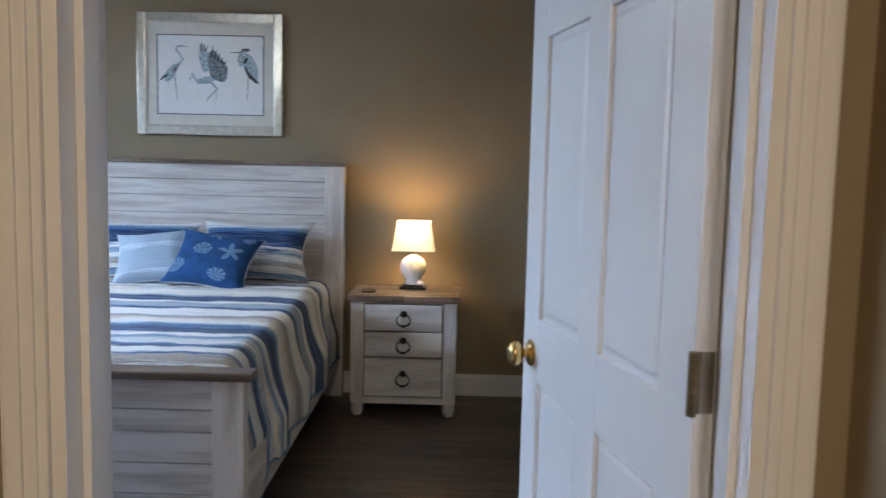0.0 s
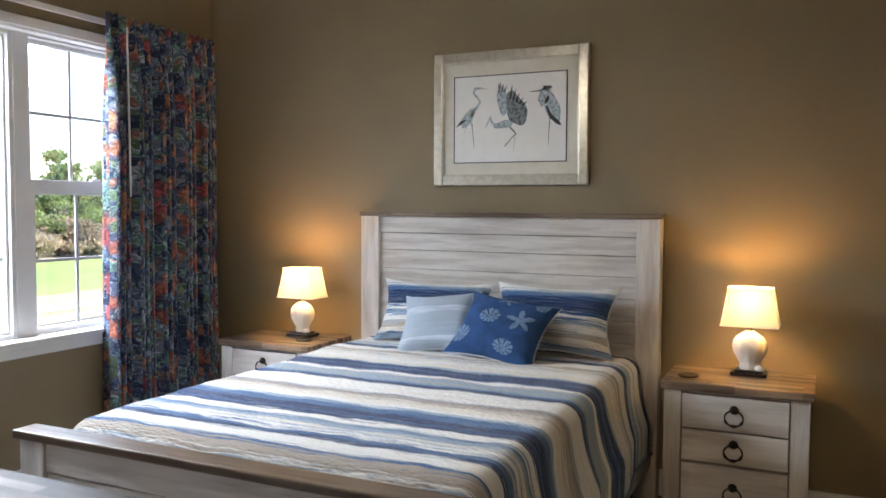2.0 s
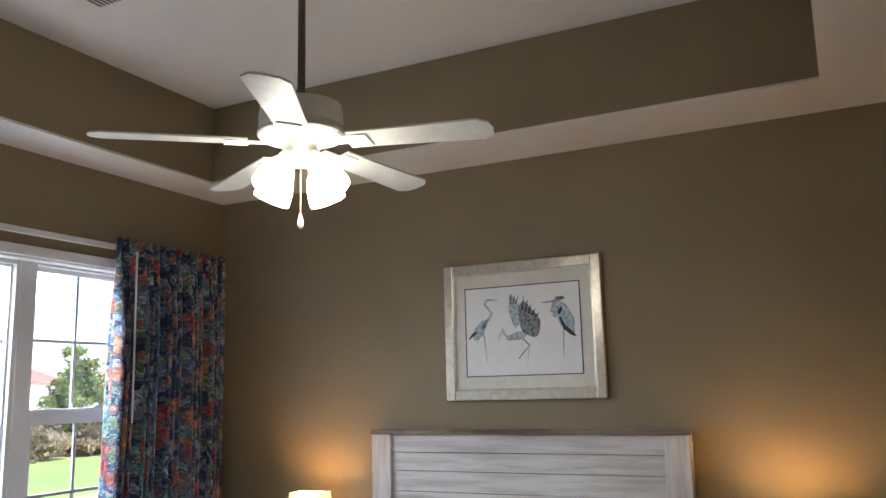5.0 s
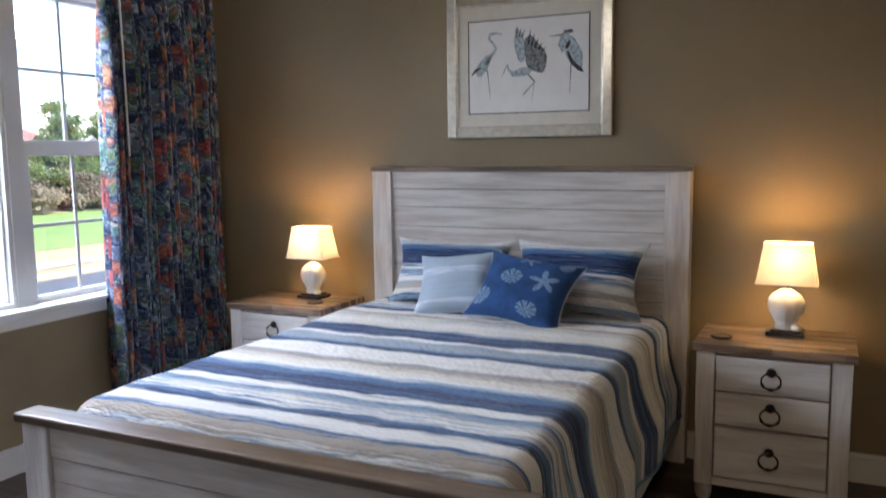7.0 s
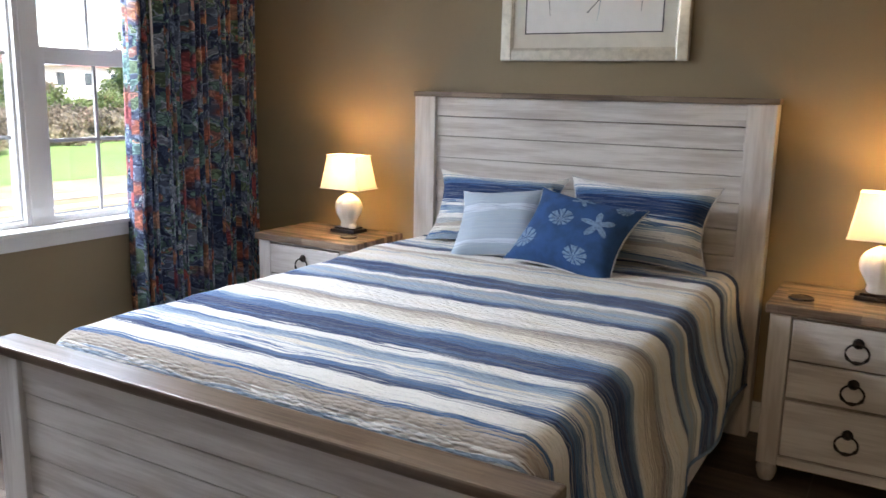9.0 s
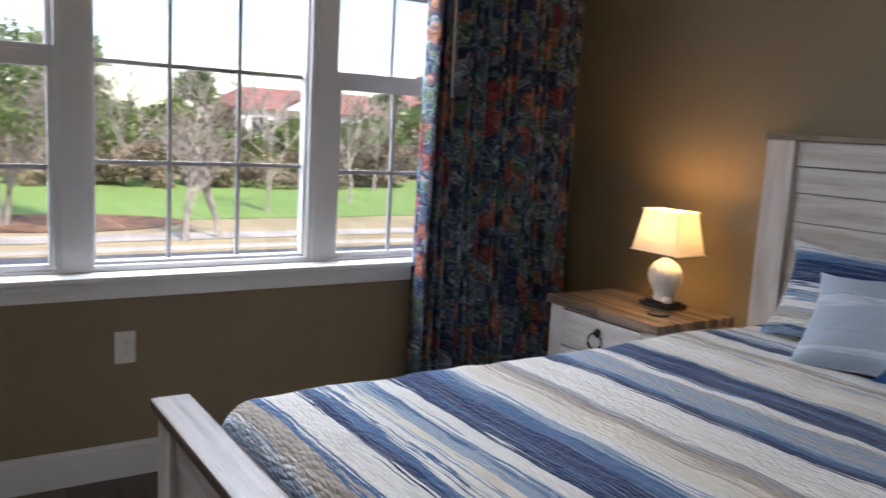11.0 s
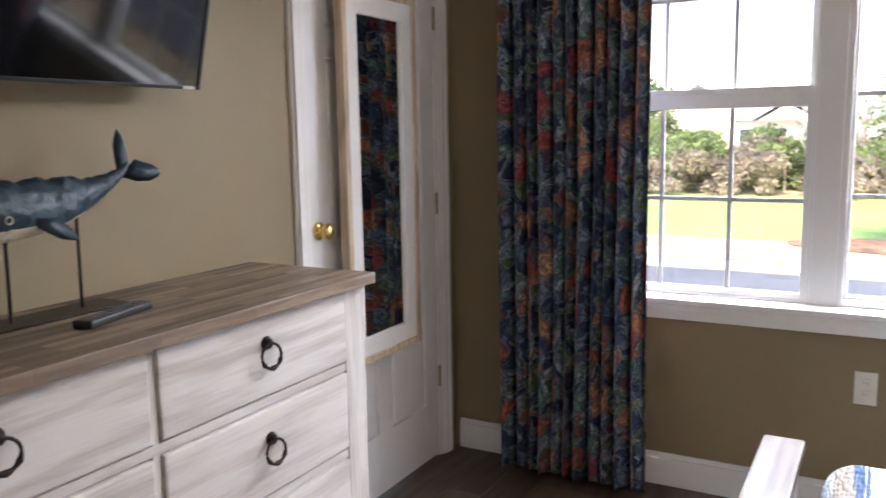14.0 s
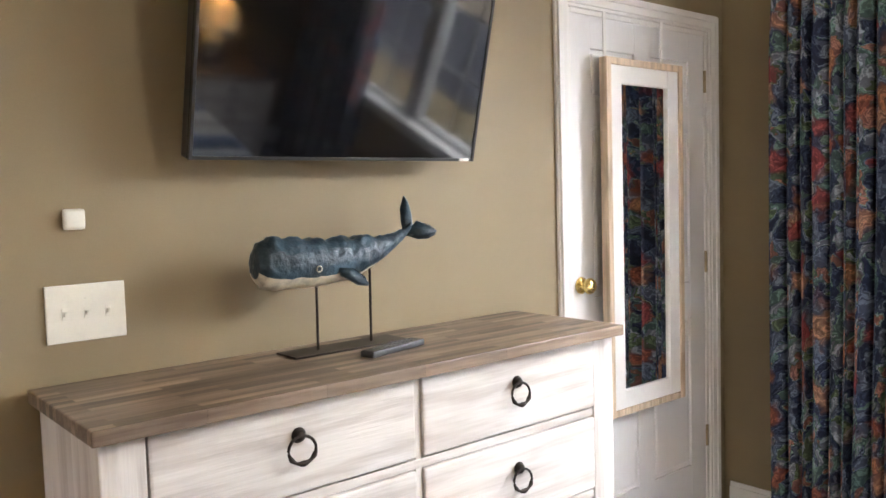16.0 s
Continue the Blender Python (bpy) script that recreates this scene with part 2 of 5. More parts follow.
    l.new(th2.outputs["Fac"], mr2.inputs[0])
    mix4 = n.new("ShaderNodeMix")
    mix4.data_type = "RGBA"
    l.new(mr2.outputs[0], mix4.inputs[0])
    l.new(mix2.outputs[2], mix4.inputs[6])
    mix4.inputs[7].default_value = (0.22, 0.28, 0.38, 1)
    l.new(mix4.outputs[2], b.inputs["Base Color"])
    if quilt:
        vo = n.new("ShaderNodeTexVoronoi")
        vo.inputs["Scale"].default_value = 1.0
        mp3 = n.new("ShaderNodeMapping")
        mp3.inputs["Scale"].default_value = (42, 115, 1)
        l.new(tc.outputs[coords], mp3.inputs[0])
        l.new(mp3.outputs[0], vo.inputs["Vector"])
        bp = n.new("ShaderNodeBump")
        bp.inputs["Strength"].default_value, bp.inputs["Distance"].default_value = 0.85, 0.008
        bp.invert = True
        l.new(vo.outputs["Distance"], bp.inputs["Height"])
        l.new(bp.outputs[0], b.inputs["Normal"])
    return m


def parse(text):
    return [(w[0], float(w[1:])) for w in text.split()]


# from the foot of the bed to its head
QUILT = stripe_material("striped_quilt", parse(
    "t7 l1 t5 b0.7 t3 l2.3 l3 w1 t4 p1 b2 w8 n2.5 b4 w0.6 b1.4 w2 l1 c3 l3 b1.5 l1.5 w4 n4 b1 n4 l0.6 n2.4 b3 l1 b1 l2 w3 c6 t1 c2 t3 p1.5 g2 w5 c1 w8 "
    "n4 b2 w0.5 l3 g2 b1 l3 g2 w3.5 b2 n5 b1 n5 b1 l2 c6 w4 c5 l1 c2 t4 w4 c1 w4 n5 b1 l3 w0.6 l4 w5 l1 w9 n5 w30"), 3.0)
SHAM = stripe_material("striped_sham", parse("l2 b1 c3 t2 g2 w3 l2 b1 w2 b1 n8 b2 l2 w8"), 0.39)
LIGHTP = stripe_material("pale_blue_pillow_cloth", parse("l4 w2 l14 w1 l1 w1 l10 w2 l2 w1 l9"), 0.44, quilt=False)
for _n in LIGHTP.node_tree.nodes:
    if _n.type == "VALTORGB":
        for _e in _n.color_ramp.elements:
            _e.color = (0.36, 0.44, 0.54, 1) if _e.color[0] < 0.5 else (0.55, 0.63, 0.72, 1)
BLUEP = material("royal_blue_cloth", (0.018, 0.070, 0.21), 0.9, vary=0.12, grain=(20, 20, 20), fine=(500, 500, 500), bump=0.2)
STITCH = material("pale_embroidery", (0.17, 0.26, 0.42), 0.9, vary=0.15, grain=(90, 90, 90), bump=0.2)
PIPING = material("pillow_piping", (0.62, 0.63, 0.64), 0.9, vary=0.1)


def curtain_material():
    """Large painted flowers in coral, teal, green and navy."""
    m = bpy.data.materials.new("floral_curtain")
    m.use_nodes = True
    n, l = m.node_tree.nodes, m.node_tree.links
    b = n["Principled BSDF"]
    b.inputs["Roughness"].default_value, b.inputs["Specular IOR Level"].default_value = 0.8, 0.25
    tc = n.new("ShaderNodeTexCoord")
    warp = n.new("ShaderNodeTexNoise")
    warp.inputs["Scale"].default_value, warp.inputs["Detail"].default_value = 22, 3
    l.new(tc.outputs["UV"], warp.inputs["Vector"])
    va = n.new("ShaderNodeVectorMath")
    va.operation = "MULTIPLY_ADD"
    va.inputs[1].default_value = (0.085, 0.10, 0)
    l.new(warp.outputs["Color"], va.inputs[0])
    l.new(tc.outputs["UV"], va.inputs[2])

    def vor(scale, off):
        mp = n.new("ShaderNodeMapping")
        mp.inputs["Location"].default_value = (off, off * 2, 0)
        l.new(va.outputs[0], mp.inputs[0])
        v = n.new("ShaderNodeTexVoronoi")
        v.inputs["Scale"].default_value = scale
        l.new(mp.outputs[0], v.inputs["Vector"])
        return v

    def ramp(src, stops, mode="CONSTANT"):
        r = n.new("ShaderNodeValToRGB")
        r.color_ramp.interpolation = mode
        e = r.color_ramp.elements
        e[0].position, e[0].color = stops[0][0], (*stops[0][1], 1)
        e[1].position, e[1].color = stops[-1][0], (*stops[-1][1], 1)
        for p, c in stops[1:-1]:
            x = e.new(p)
            x.color = (*c, 1)
        l.new(src, r.inputs[0])
        return r

    def noisy(scale):
        v = n.new("ShaderNodeTexNoise")
        v.inputs["Scale"].default_value, v.inputs["Detail"].default_value, v.inputs["Distortion"].default_value = scale, 3.0, 1.2
        l.new(va.outputs[0], v.inputs["Vector"])
        return v

    # soft-edged patches
    leaf, bloom, fine, stroke_n = vor(34, 0.4), vor(13, 3.1), vor(80, 1.7), noisy(60)
    leaf.feature = "SMOOTH_F1"
    leaf.inputs["Smoothness"].default_value = 0.35
    sepl = n.new("ShaderNodeSeparateColor")
    l.new(leaf.outputs["Color"], sepl.inputs[0])
    ground = ramp(sepl.outputs[0], [(0, (0.03, 0.042, 0.085)), (0.20, (0.12, 0.155, 0.235)), (0.38, (0.036, 0.052, 0.105)), (0.52, (0.105, 0.18, 0.175)), (0.66, (0.23, 0.265, 0.335)), (0.80, (0.11, 0.16, 0.105)), (0.90, (0.30, 0.15, 0.13))])
    # pale and dark brush strokes over the leaves
    brush = ramp(stroke_n.outputs["Fac"], [(0, (0.25, 0.25, 0.30)), (0.42, (0.7, 0.7, 0.75)), (0.52, (1.0, 1.0, 1.0)), (0.58, (2.8, 2.8, 2.6)), (0.66, (0.8, 0.8, 0.8))], "LINEAR")
    painted = n.new("ShaderNodeMix")
    painted.data_type, painted.blend_type = "RGBA", "MULTIPLY"
    painted.inputs[0].default_value = 0.85
    l.new(ground.outputs[0], painted.inputs[6])
    l.new(brush.outputs[0], painted.inputs[7])
    sepb = n.new("ShaderNodeSeparateColor")
    l.new(bloom.outputs["Color"], sepb.inputs[0])
    petals = ramp(sepb.outputs[1], [(0, (0.33, 0.115, 0.085)), (0.3, (0.38, 0.18, 0.115)), (0.55, (0.29, 0.075, 0.085)), (0.78, (0.40, 0.23, 0.17))])
    heart = ramp(bloom.outputs["Distance"], [(0.0, (1.5, 1.6, 1.6)), (0.13, (0.55, 0.5, 0.5)), (0.20, (1.25, 1.3, 1.2)), (0.36, (0.85, 0.75, 0.75)), (0.46, (0.4, 0.35, 0.4))], "LINEAR")
    mask = ramp(bloom.outputs["Distance"], [(0.0, (1, 1, 1)), (0.32, (1, 1, 1)), (0.52, (0, 0, 0))], "LINEAR")
    some = n.new("ShaderNodeMath")
    some.operation = "GREATER_THAN"
    some.inputs[1].default_value = 0.42
    l.new(sepb.outputs[0], some.inputs[0])
    fac = n.new("ShaderNodeMath")
    fac.operation = "MULTIPLY"
    l.new(mask.outputs[0], fac.inputs[0])
    l.new(some.outputs[0], fac.inputs[1])
    shade = n.new("ShaderNodeMix")
    shade.data_type, shade.blend_type = "RGBA", "MULTIPLY"
    shade.inputs[0].default_value = 0.8
    l.new(petals.outputs[0], shade.inputs[6])
    l.new(heart.outputs[0], shade.inputs[7])
    mix = n.new("ShaderNodeMix")
    mix.data_type = "RGBA"
    petal_brush = n.new("ShaderNodeMix")
    petal_brush.data_type, petal_brush.blend_type = "RGBA", "MULTIPLY"
    petal_brush.inputs[0].default_value = 0.6
    l.new(shade.outputs[2], petal_brush.inputs[6])
    l.new(brush.outputs[0], petal_brush.inputs[7])
    l.new(fac.outputs[0], mix.inputs[0])
    l.new(painted.outputs[2], mix.inputs[6])
    l.new(petal_brush.outputs[2], mix.inputs[7])
    l.new(mix.outputs[2], b.inputs["Base Color"])
    bp = n.new("ShaderNodeBump")
    bp.inputs["Strength"].default_value, bp.inputs["Distance"].default_value = 0.15, 0.003
    l.new(fine.outputs["Distance"], bp.inputs["Height"])
    l.new(bp.outputs[0], b.inputs["Normal"])
    return m


CURTAIN = curtain_material()
GRASSM = material("lawn_green", (0.20, 0.31, 0.075), 0.95, grain=(0.25, 0.25, 0.25), fine=(8, 8, 8), bump=0.3, second=(0.165, 0.255, 0.062))
DRYM = material("dormant_grass", (0.40, 0.32, 0.18), 0.95, grain=(0.4, 0.4, 0.4), fine=(9, 9, 9), bump=0.3, second=(0.28, 0.23, 0.12))
ROADM = material("asphalt", (0.085, 0.09, 0.10), 0.85, vary=0.1, grain=(0.5, 0.5, 0.5), fine=(60, 60, 60), bump=0.2)
PATHM = material("concrete_path", (0.42, 0.38, 0.33), 0.9, vary=0.1, grain=(1, 1, 1), fine=(40, 40, 40))
MULCH = material("pine_mulch", (0.20, 0.105, 0.06), 0.95, vary=0.25, grain=(3, 3, 3), fine=(40, 40, 40), bump=0.5)
BARK = material("grey_bark", (0.30, 0.26, 0.22), 0.95, vary=0.2, grain=(8, 8, 2), fine=(40, 40, 10), bump=0.4)
LEAFG = material("green_foliage", (0.19, 0.24, 0.085), 0.8, vary=0.35, grain=(1.2, 1.2, 1.2), fine=(9, 9, 9), bump=0.0)
LEAFP = material("pine_foliage", (0.17, 0.23, 0.085), 0.8, vary=0.35, grain=(1, 1, 1), fine=(9, 9, 9), bump=0.0)
BRUSH = material("dry_brush", (0.33, 0.27, 0.19), 0.9, vary=0.35, grain=(0.8, 0.8, 0.8), fine=(9, 9, 9), bump=0.0)


def leafy(m, amount=0.5):
    """Thin leaves that pass part of the light."""
    n, l = m.node_tree.nodes, m.node_tree.links
    b = n["Principled BSDF"]
    t, mix = n.new("ShaderNodeBsdfTranslucent"), n.new("ShaderNodeMixShader")
    l.new(b.inputs["Base Color"].links[0].from_socket, t.inputs[0])
    mix.inputs[0].default_value = amount
    l.new(b.outputs[0], mix.inputs[1])
    l.new(t.outputs[0], mix.inputs[2])
    l.new(mix.outputs[0], n["Material Output"].inputs[0])


for _m in (LEAFG, LEAFP, BRUSH):
    leafy(_m)
HOUSEW = material("house_siding", (0.72, 0.71, 0.68), 0.8, vary=0.04, grain=(0.5, 0.5, 4), fine=(10, 10, 60))
ROOFR = material("red_roof", (0.30, 0.135, 0.11), 0.85, vary=0.15, grain=(1, 1, 5), fine=(20, 20, 60))
ROOFG = material("grey_roof", (0.30, 0.30, 0.32), 0.85, vary=0.15, grain=(1, 1, 5), fine=(20, 20, 60))
DARKW = material("dark_window", (0.05, 0.06, 0.07), 0.15, vary=0.1)
WHALEB = material("whale_blue_paint", (0.028, 0.060, 0.085), 0.38, vary=0.3, grain=(22, 22, 22), fine=(75, 75, 75), bump=1.0, second=(0.012, 0.03, 0.05))
WHALEW = material("whale_cream_paint", (0.62, 0.56, 0.44), 0.5, vary=0.15, grain=(30, 30, 30))

# ---- building helpers ----
ORIGIN = {}


def thing(name, at, label, category, group=""):
    ob = new(name)
    ob.empty_display_size = 0.05
    ob.location = at
    ORIGIN[ob] = Vector(at)
    return tagged(ob, label, category, group)


def finish(bm, name, mats, at=(0, 0, 0), smooth=False):
    bm.normal_update()
    bmesh.ops.translate(bm, verts=bm.verts, vec=-Vector(at))
    me = bpy.data.meshes.new(name)
    bm.to_mesh(me)
    bm.free()
    for m in (mats if isinstance(mats, (list, tuple)) else [mats]):
        me.materials.append(m)
    if smooth:
        me.shade_smooth()
    return me


def part(name, bm, mats, parent, label="", smooth=False):
    """One mesh, given in world metres, as a part of a thing or of a part."""
    at = ORIGIN[parent]
    ob = new(name, finish(bm, name, mats, at, smooth))
    ob.parent = parent
    ORIGIN[ob] = at
    return tagged(ob, label)


def single(name, bm, mats, at, label, category, group="", smooth=False, kind=""):
    """A thing that is one mesh."""
    ob = new(name, finish(bm, name, mats, at, smooth))
    ob.location = at
    ORIGIN[ob] = Vector(at)
    return tagged(ob, label, category, group, kind)


def structure(name, bm, mats, label="", smooth=False):
    ob = new(name, finish(bm, name, mats, (0, 0, 0), smooth))
    ORIGIN[ob] = Vector((0, 0, 0))
    return tagged(ob, label, kind="structure")


def box(x0, x1, y0, y1, z0, z1, bevel=0.003, bm=None, turn=None):
    one = bmesh.new()
    bmesh.ops.create_cube(one, size=1)
    for v in one.verts:
        v.co = Vector((x0 + (v.co.x + 0.5) * (x1 - x0), y0 + (v.co.y + 0.5) * (y1 - y0), z0 + (v.co.z + 0.5) * (z1 - z0)))
    if bevel:
        bmesh.ops.bevel(one, geom=one.edges[:], offset=bevel, segments=2, profile=0.6, affect="EDGES")
    if turn is not None:
        bmesh.ops.transform(one, matrix=turn, verts=one.verts)
    if bm is None:
        return one
    return merge(bm, one)


def merge(bm, other):
    me = bpy.data.meshes.new("joined")
    other.to_mesh(me)
    other.free()
    bm.from_mesh(me)
    bpy.data.meshes.remove(me)
    return bm


def turned(profile, at, seg=32, bm=None):
    """A turned body: (radius, height) pairs about an upright axis."""
    bm = bm or bmesh.new()
    rings = []
    for r, z in profile:
        rings.append([bm.verts.new((at[0] + r * math.cos(2 * math.pi * i / seg), at[1] + r * math.sin(2 * math.pi * i / seg), at[2] + z)) for i in range(seg)])
    for a, b in zip(rings, rings[1:]):
        for i in range(seg):
            bm.faces.new((a[i], a[(i + 1) % seg], b[(i + 1) % seg], b[i]))
    bm.faces.new(rings[0][::-1])
    bm.faces.new(rings[-1])
    return bm


def tube(points, radius, seg=8, bm=None, closed=False):
    """A round bar along a line of points; radius may be a list."""
    bm = bm or bmesh.new()
    pts = [Vector(p) for p in points]
    rings = []
    for i, p in enumerate(pts):
        a = pts[i - 1] if (i or closed) else p
        b = pts[(i + 1) % len(pts)] if (i < len(pts) - 1 or closed) else p
        q = (b - a).to_track_quat("Z", "Y")
        r = radius[i] if isinstance(radius, (list, tuple)) else radius
        rings.append([bm.verts.new(p + q @ Vector((r * math.cos(2 * math.pi * k / seg), r * math.sin(2 * math.pi * k / seg), 0))) for k in range(seg)])
    pairs = list(zip(rings, rings[1:])) + ([(rings[-1], rings[0])] if closed else [])
    for a, b in pairs:
        for k in range(seg):
            bm.faces.new((a[k], a[(k + 1) % seg], b[(k + 1) % seg], b[k]))
    if not closed:
        bm.faces.new(rings[0][::-1])
        bm.faces.new(rings[-1])
    return bm


def frame_boxes(x0, x1, z0, z1, w, y0, y1, bevel=0.003):
    """A rectangular frame in the x-z plane."""
    bm = box(x0, x0 + w, y0, y1, z0, z1, bevel)
    box(x1 - w, x1, y0, y1, z0, z1, bevel, bm)
    box(x0 + w, x1 - w, y0 + 0.0015, y1 - 0.0015, z1 - w, z1, bevel, bm)
    return box(x0 + w, x1 - w, y0 + 0.0015, y1 - 0.0015, z0, z0 + w, bevel, bm)


# ---- the room ----
WX, EX, SY, NY = -2.01, 1.90, 2.30, 5.98   # inner faces: window wall, right wall, door wall, headboard wall
CEILING, TRAY = 2.76, 3.205
WIN = (2.88, 5.58, 0.738, 2.25)           # window opening: y from, y to, z from, z to
DOOR_A = (0.926, 1.800, 2.05)                # entry: x from, x to, height
DOOR_B = (-1.885, -1.02, 2.045)            # closet

bm = box(WX - 0.16, WX, 2.0, WIN[0], -0.05, 3.3, 0)
box(WX - 0.16, WX, WIN[1], 6.3, -0.05, 3.3, 0, bm)
box(WX - 0.16, WX, WIN[0], WIN[1], -0.05, WIN[2], 0, bm)
box(WX - 0.16, WX, WIN[0], WIN[1], WIN[3], 3.3, 0, bm)
structure("wall_west", bm, WALL, "tan painted window wall")
structure("wall_north", box(WX, EX, NY, NY + 0.15, -0.05, 3.3, 0), WALL, "tan painted wall behind the bed")
structure("wall_east", box(EX, EX + 0.13, -0.6, 6.3, -0.05, 3.3, 0), WALL, "plain tan painted wall")
bm = box(WX, DOOR_B[0], SY - 0.13, SY, -0.05, 3.3, 0)
box(DOOR_B[1], DOOR_A[0], SY - 0.13, SY, -0.05, 3.3, 0, bm)
box(DOOR_A[1], EX, SY - 0.13, SY, -0.05, 3.3, 0, bm)
box(DOOR_B[0], DOOR_B[1], SY - 0.13, SY, DOOR_B[2], 3.3, 0, bm)
box(DOOR_A[0], DOOR_A[1], SY - 0.13, SY, DOOR_A[2], 3.3, 0, bm)
structure("wall_south", bm, WALL, "tan painted wall with two doors")
# hall and closet shells
structure("wall_hall_west", box(0.30, 0.43, -0.6, SY - 0.13, -0.05, 2.6, 0), WALL, "plain tan hall wall")
structure("wall_hall_south", box(0.30, EX, -0.73, -0.6, -0.05, 2.6, 0), WALL, "plain tan hall wall")
structure("ceiling_hall", box(0.30, EX, -0.6, SY - 0.13, 2.45, 2.55, 0), CEIL, "white hall ceiling")
structure("wall_closet", box(WX, -0.9, 1.4, 1.5, -0.05, 2.6, 0), WALL, "plain closet wall")
# tray ceiling
TX0, TX1, TY0, TY1 = -1.70, 1.44, 2.74, 5.54
bm = box(WX, TX0, SY, NY, CEILING, CEILING + 0.012, 0)
box(TX1, EX, SY, NY, CEILING, CEILING + 0.012, 0, bm)
box(TX0, TX1, SY, TY0, CEILING, CEILING + 0.012, 0, bm)
box(TX0, TX1, TY1, NY, CEILING, CEILING + 0.012, 0, bm)
box(WX - 0.1, EX + 0.1, SY - 0.1, NY + 0.1, TRAY, TRAY + 0.08, 0, bm)
structure("ceiling", bm, CEIL, "off-white tray ceiling")
bm = box(TX0 - 0.05, TX0, TY0 - 0.05, TY1 + 0.05, CEILING + 0.012, TRAY, 0)
box(TX1, TX1 + 0.05, TY0 - 0.05, TY1 + 0.05, CEILING + 0.012, TRAY, 0, bm)
box(TX0, TX1, TY0 - 0.05, TY0, CEILING + 0.012, TRAY, 0, bm)
box(TX0, TX1, TY1, TY1 + 0.05, CEILING + 0.012, TRAY, 0, bm)
structure("trim_tray", bm, WALL, "tan painted sides of the ceiling tray")
# unseen roof slab over the house, added to keep direct sun out
structure("roof", box(WX - 0.6, EX + 3, -3, 9, 3.36, 3.5, 0), CEIL, "unseen flat roof slab that blocks the sun")

# baseboards
BH = 0.13


def baseboard(x0, x1, y0, y1):
    bm = box(x0, x1, y0, y1, 0, BH - 0.02, 0.001)
    if x1 - x0 > y1 - y0:
        box(x0, x1, y0 + (0.006 if y0 > 5 else 0), y1 - (0 if y0 > 5 else 0.006), BH - 0.02, BH, 0.002, bm)
    else:
        box(x0 + (0.006 if x0 > 1 else 0), x1 - (0 if x0 > 1 else 0.006), y0, y1, BH - 0.02, BH, 0.002, bm)
    return structure("baseboard", bm, TRIM, "white painted baseboard")


baseboard(WX, WX + 0.015, SY + 0.03, NY - 0.016)
baseboard(WX, EX - 0.016, NY - 0.015, NY)
baseboard(EX - 0.015, EX, SY, NY)
baseboard(-0.93, 0.855, SY, SY + 0.015)

# casings and jambs


def casing(name, x0, x1, h, y_face, out, w=0.07):
    """Moulded boards round a door, proud of a wall face by a few steps."""
    made = []
    for k, (a, b, d) in enumerate(((0.0, w, 0.012), (0.012, w - 0.010, 0.017), (w - 0.03, w - 0.008, 0.022))):
        y0, y1 = sorted((y_face, y_face + out * d))
        bm = made[0] if made else bmesh.new()
        box(x0 - b, x0 - a, y0, y1, 0, h + b, 0.003, bm)
        box(x1 + a, x1 + b, y0, y1, 0, h + b, 0.003, bm)
        box(x0 - a, x1 + a, y0, y1 - out * 0.0006 if out > 0 else y1, h + a, h + b, 0.003, bm)
        made = [bm]
    return structure(name, made[0], TRIM, "white moulded door casing")


casing("trim_entry_room", DOOR_A[0], DOOR_A[1], DOOR_A[2], SY, 1)
casing("trim_entry_hall", DOOR_A[0], DOOR_A[1], DOOR_A[2], SY - 0.13, -1, 0.058)
casing("trim_closet", DOOR_B[0], DOOR_B[1], DOOR_B[2], SY, 1)
for nm, d in (("trim_entry_jamb", DOOR_A), ("trim_closet_jamb", DOOR_B)):
    bm = box(d[0] - 0.002, d[0] + 0.018, SY - 0.132, SY + 0.002, 0, d[2], 0.002)
    box(d[1] - 0.018, d[1] + 0.002, SY - 0.132, SY + 0.002, 0, d[2], 0.002, bm)
    box(d[0] + 0.018, d[1] - 0.018, SY - 0.132, SY + 0.002, d[2] - 0.018, d[2] + 0.002, 0.002, bm)
    box(d[0] + 0.018, d[0] + 0.03, SY - 0.09, SY - 0.045, 0, d[2] - 0.02, 0.002, bm)
    box(d[1] - 0.03, d[1] - 0.018, SY - 0.09, SY - 0.045, 0, d[2] - 0.02, 0.002, bm)
    structure(nm, bm, TRIM, "white door jamb with stop")


def panel_door(name, width, height, m, label):
    """Six-panel door, hinge edge at x=0, running to x=width; m places it."""
    ob = new(name)
    ob.empty_display_size = 0.05
    ORIGIN[ob] = Vector((0, 0, 0))
    tagged(ob, label, kind="structure")
    T = 0.035
    st, mid = 0.108, 0.10
    cols = ((st, (width - mid) / 2), ((width + mid) / 2, width - st))
    rows = ((0.24, 0.865), (1.01, 1.625), (1.725, height - 0.12))
    bm = box(0, width, T * 0.28, T * 0.72, 0, height, 0)
    for a, b in ((0, st), (cols[0][1], cols[1][0]), (width - st, width)):
        box(a, b, 0, T, 0, height, 0.003, bm)
    for a, b in ((0, rows[0][0]), (rows[0][1], rows[1][0]), (rows[1][1], rows[2][0]), (rows[2][1], height)):
        for c in cols:
            box(c[0] - 0.002, c[1] + 0.002, 0.0006, T - 0.0006, a, b, 0.003, bm)
    part("slab", bm, DOORW, ob)
    for c in cols:
        for r in rows:
            one = box(c[0] + 0.012, c[1] - 0.012, 0.003, T - 0.003, r[0] + 0.012, r[1] - 0.012, 0.0125)
            part("panel", one, DOORW, ob)
    ob.matrix_world = m
    return ob


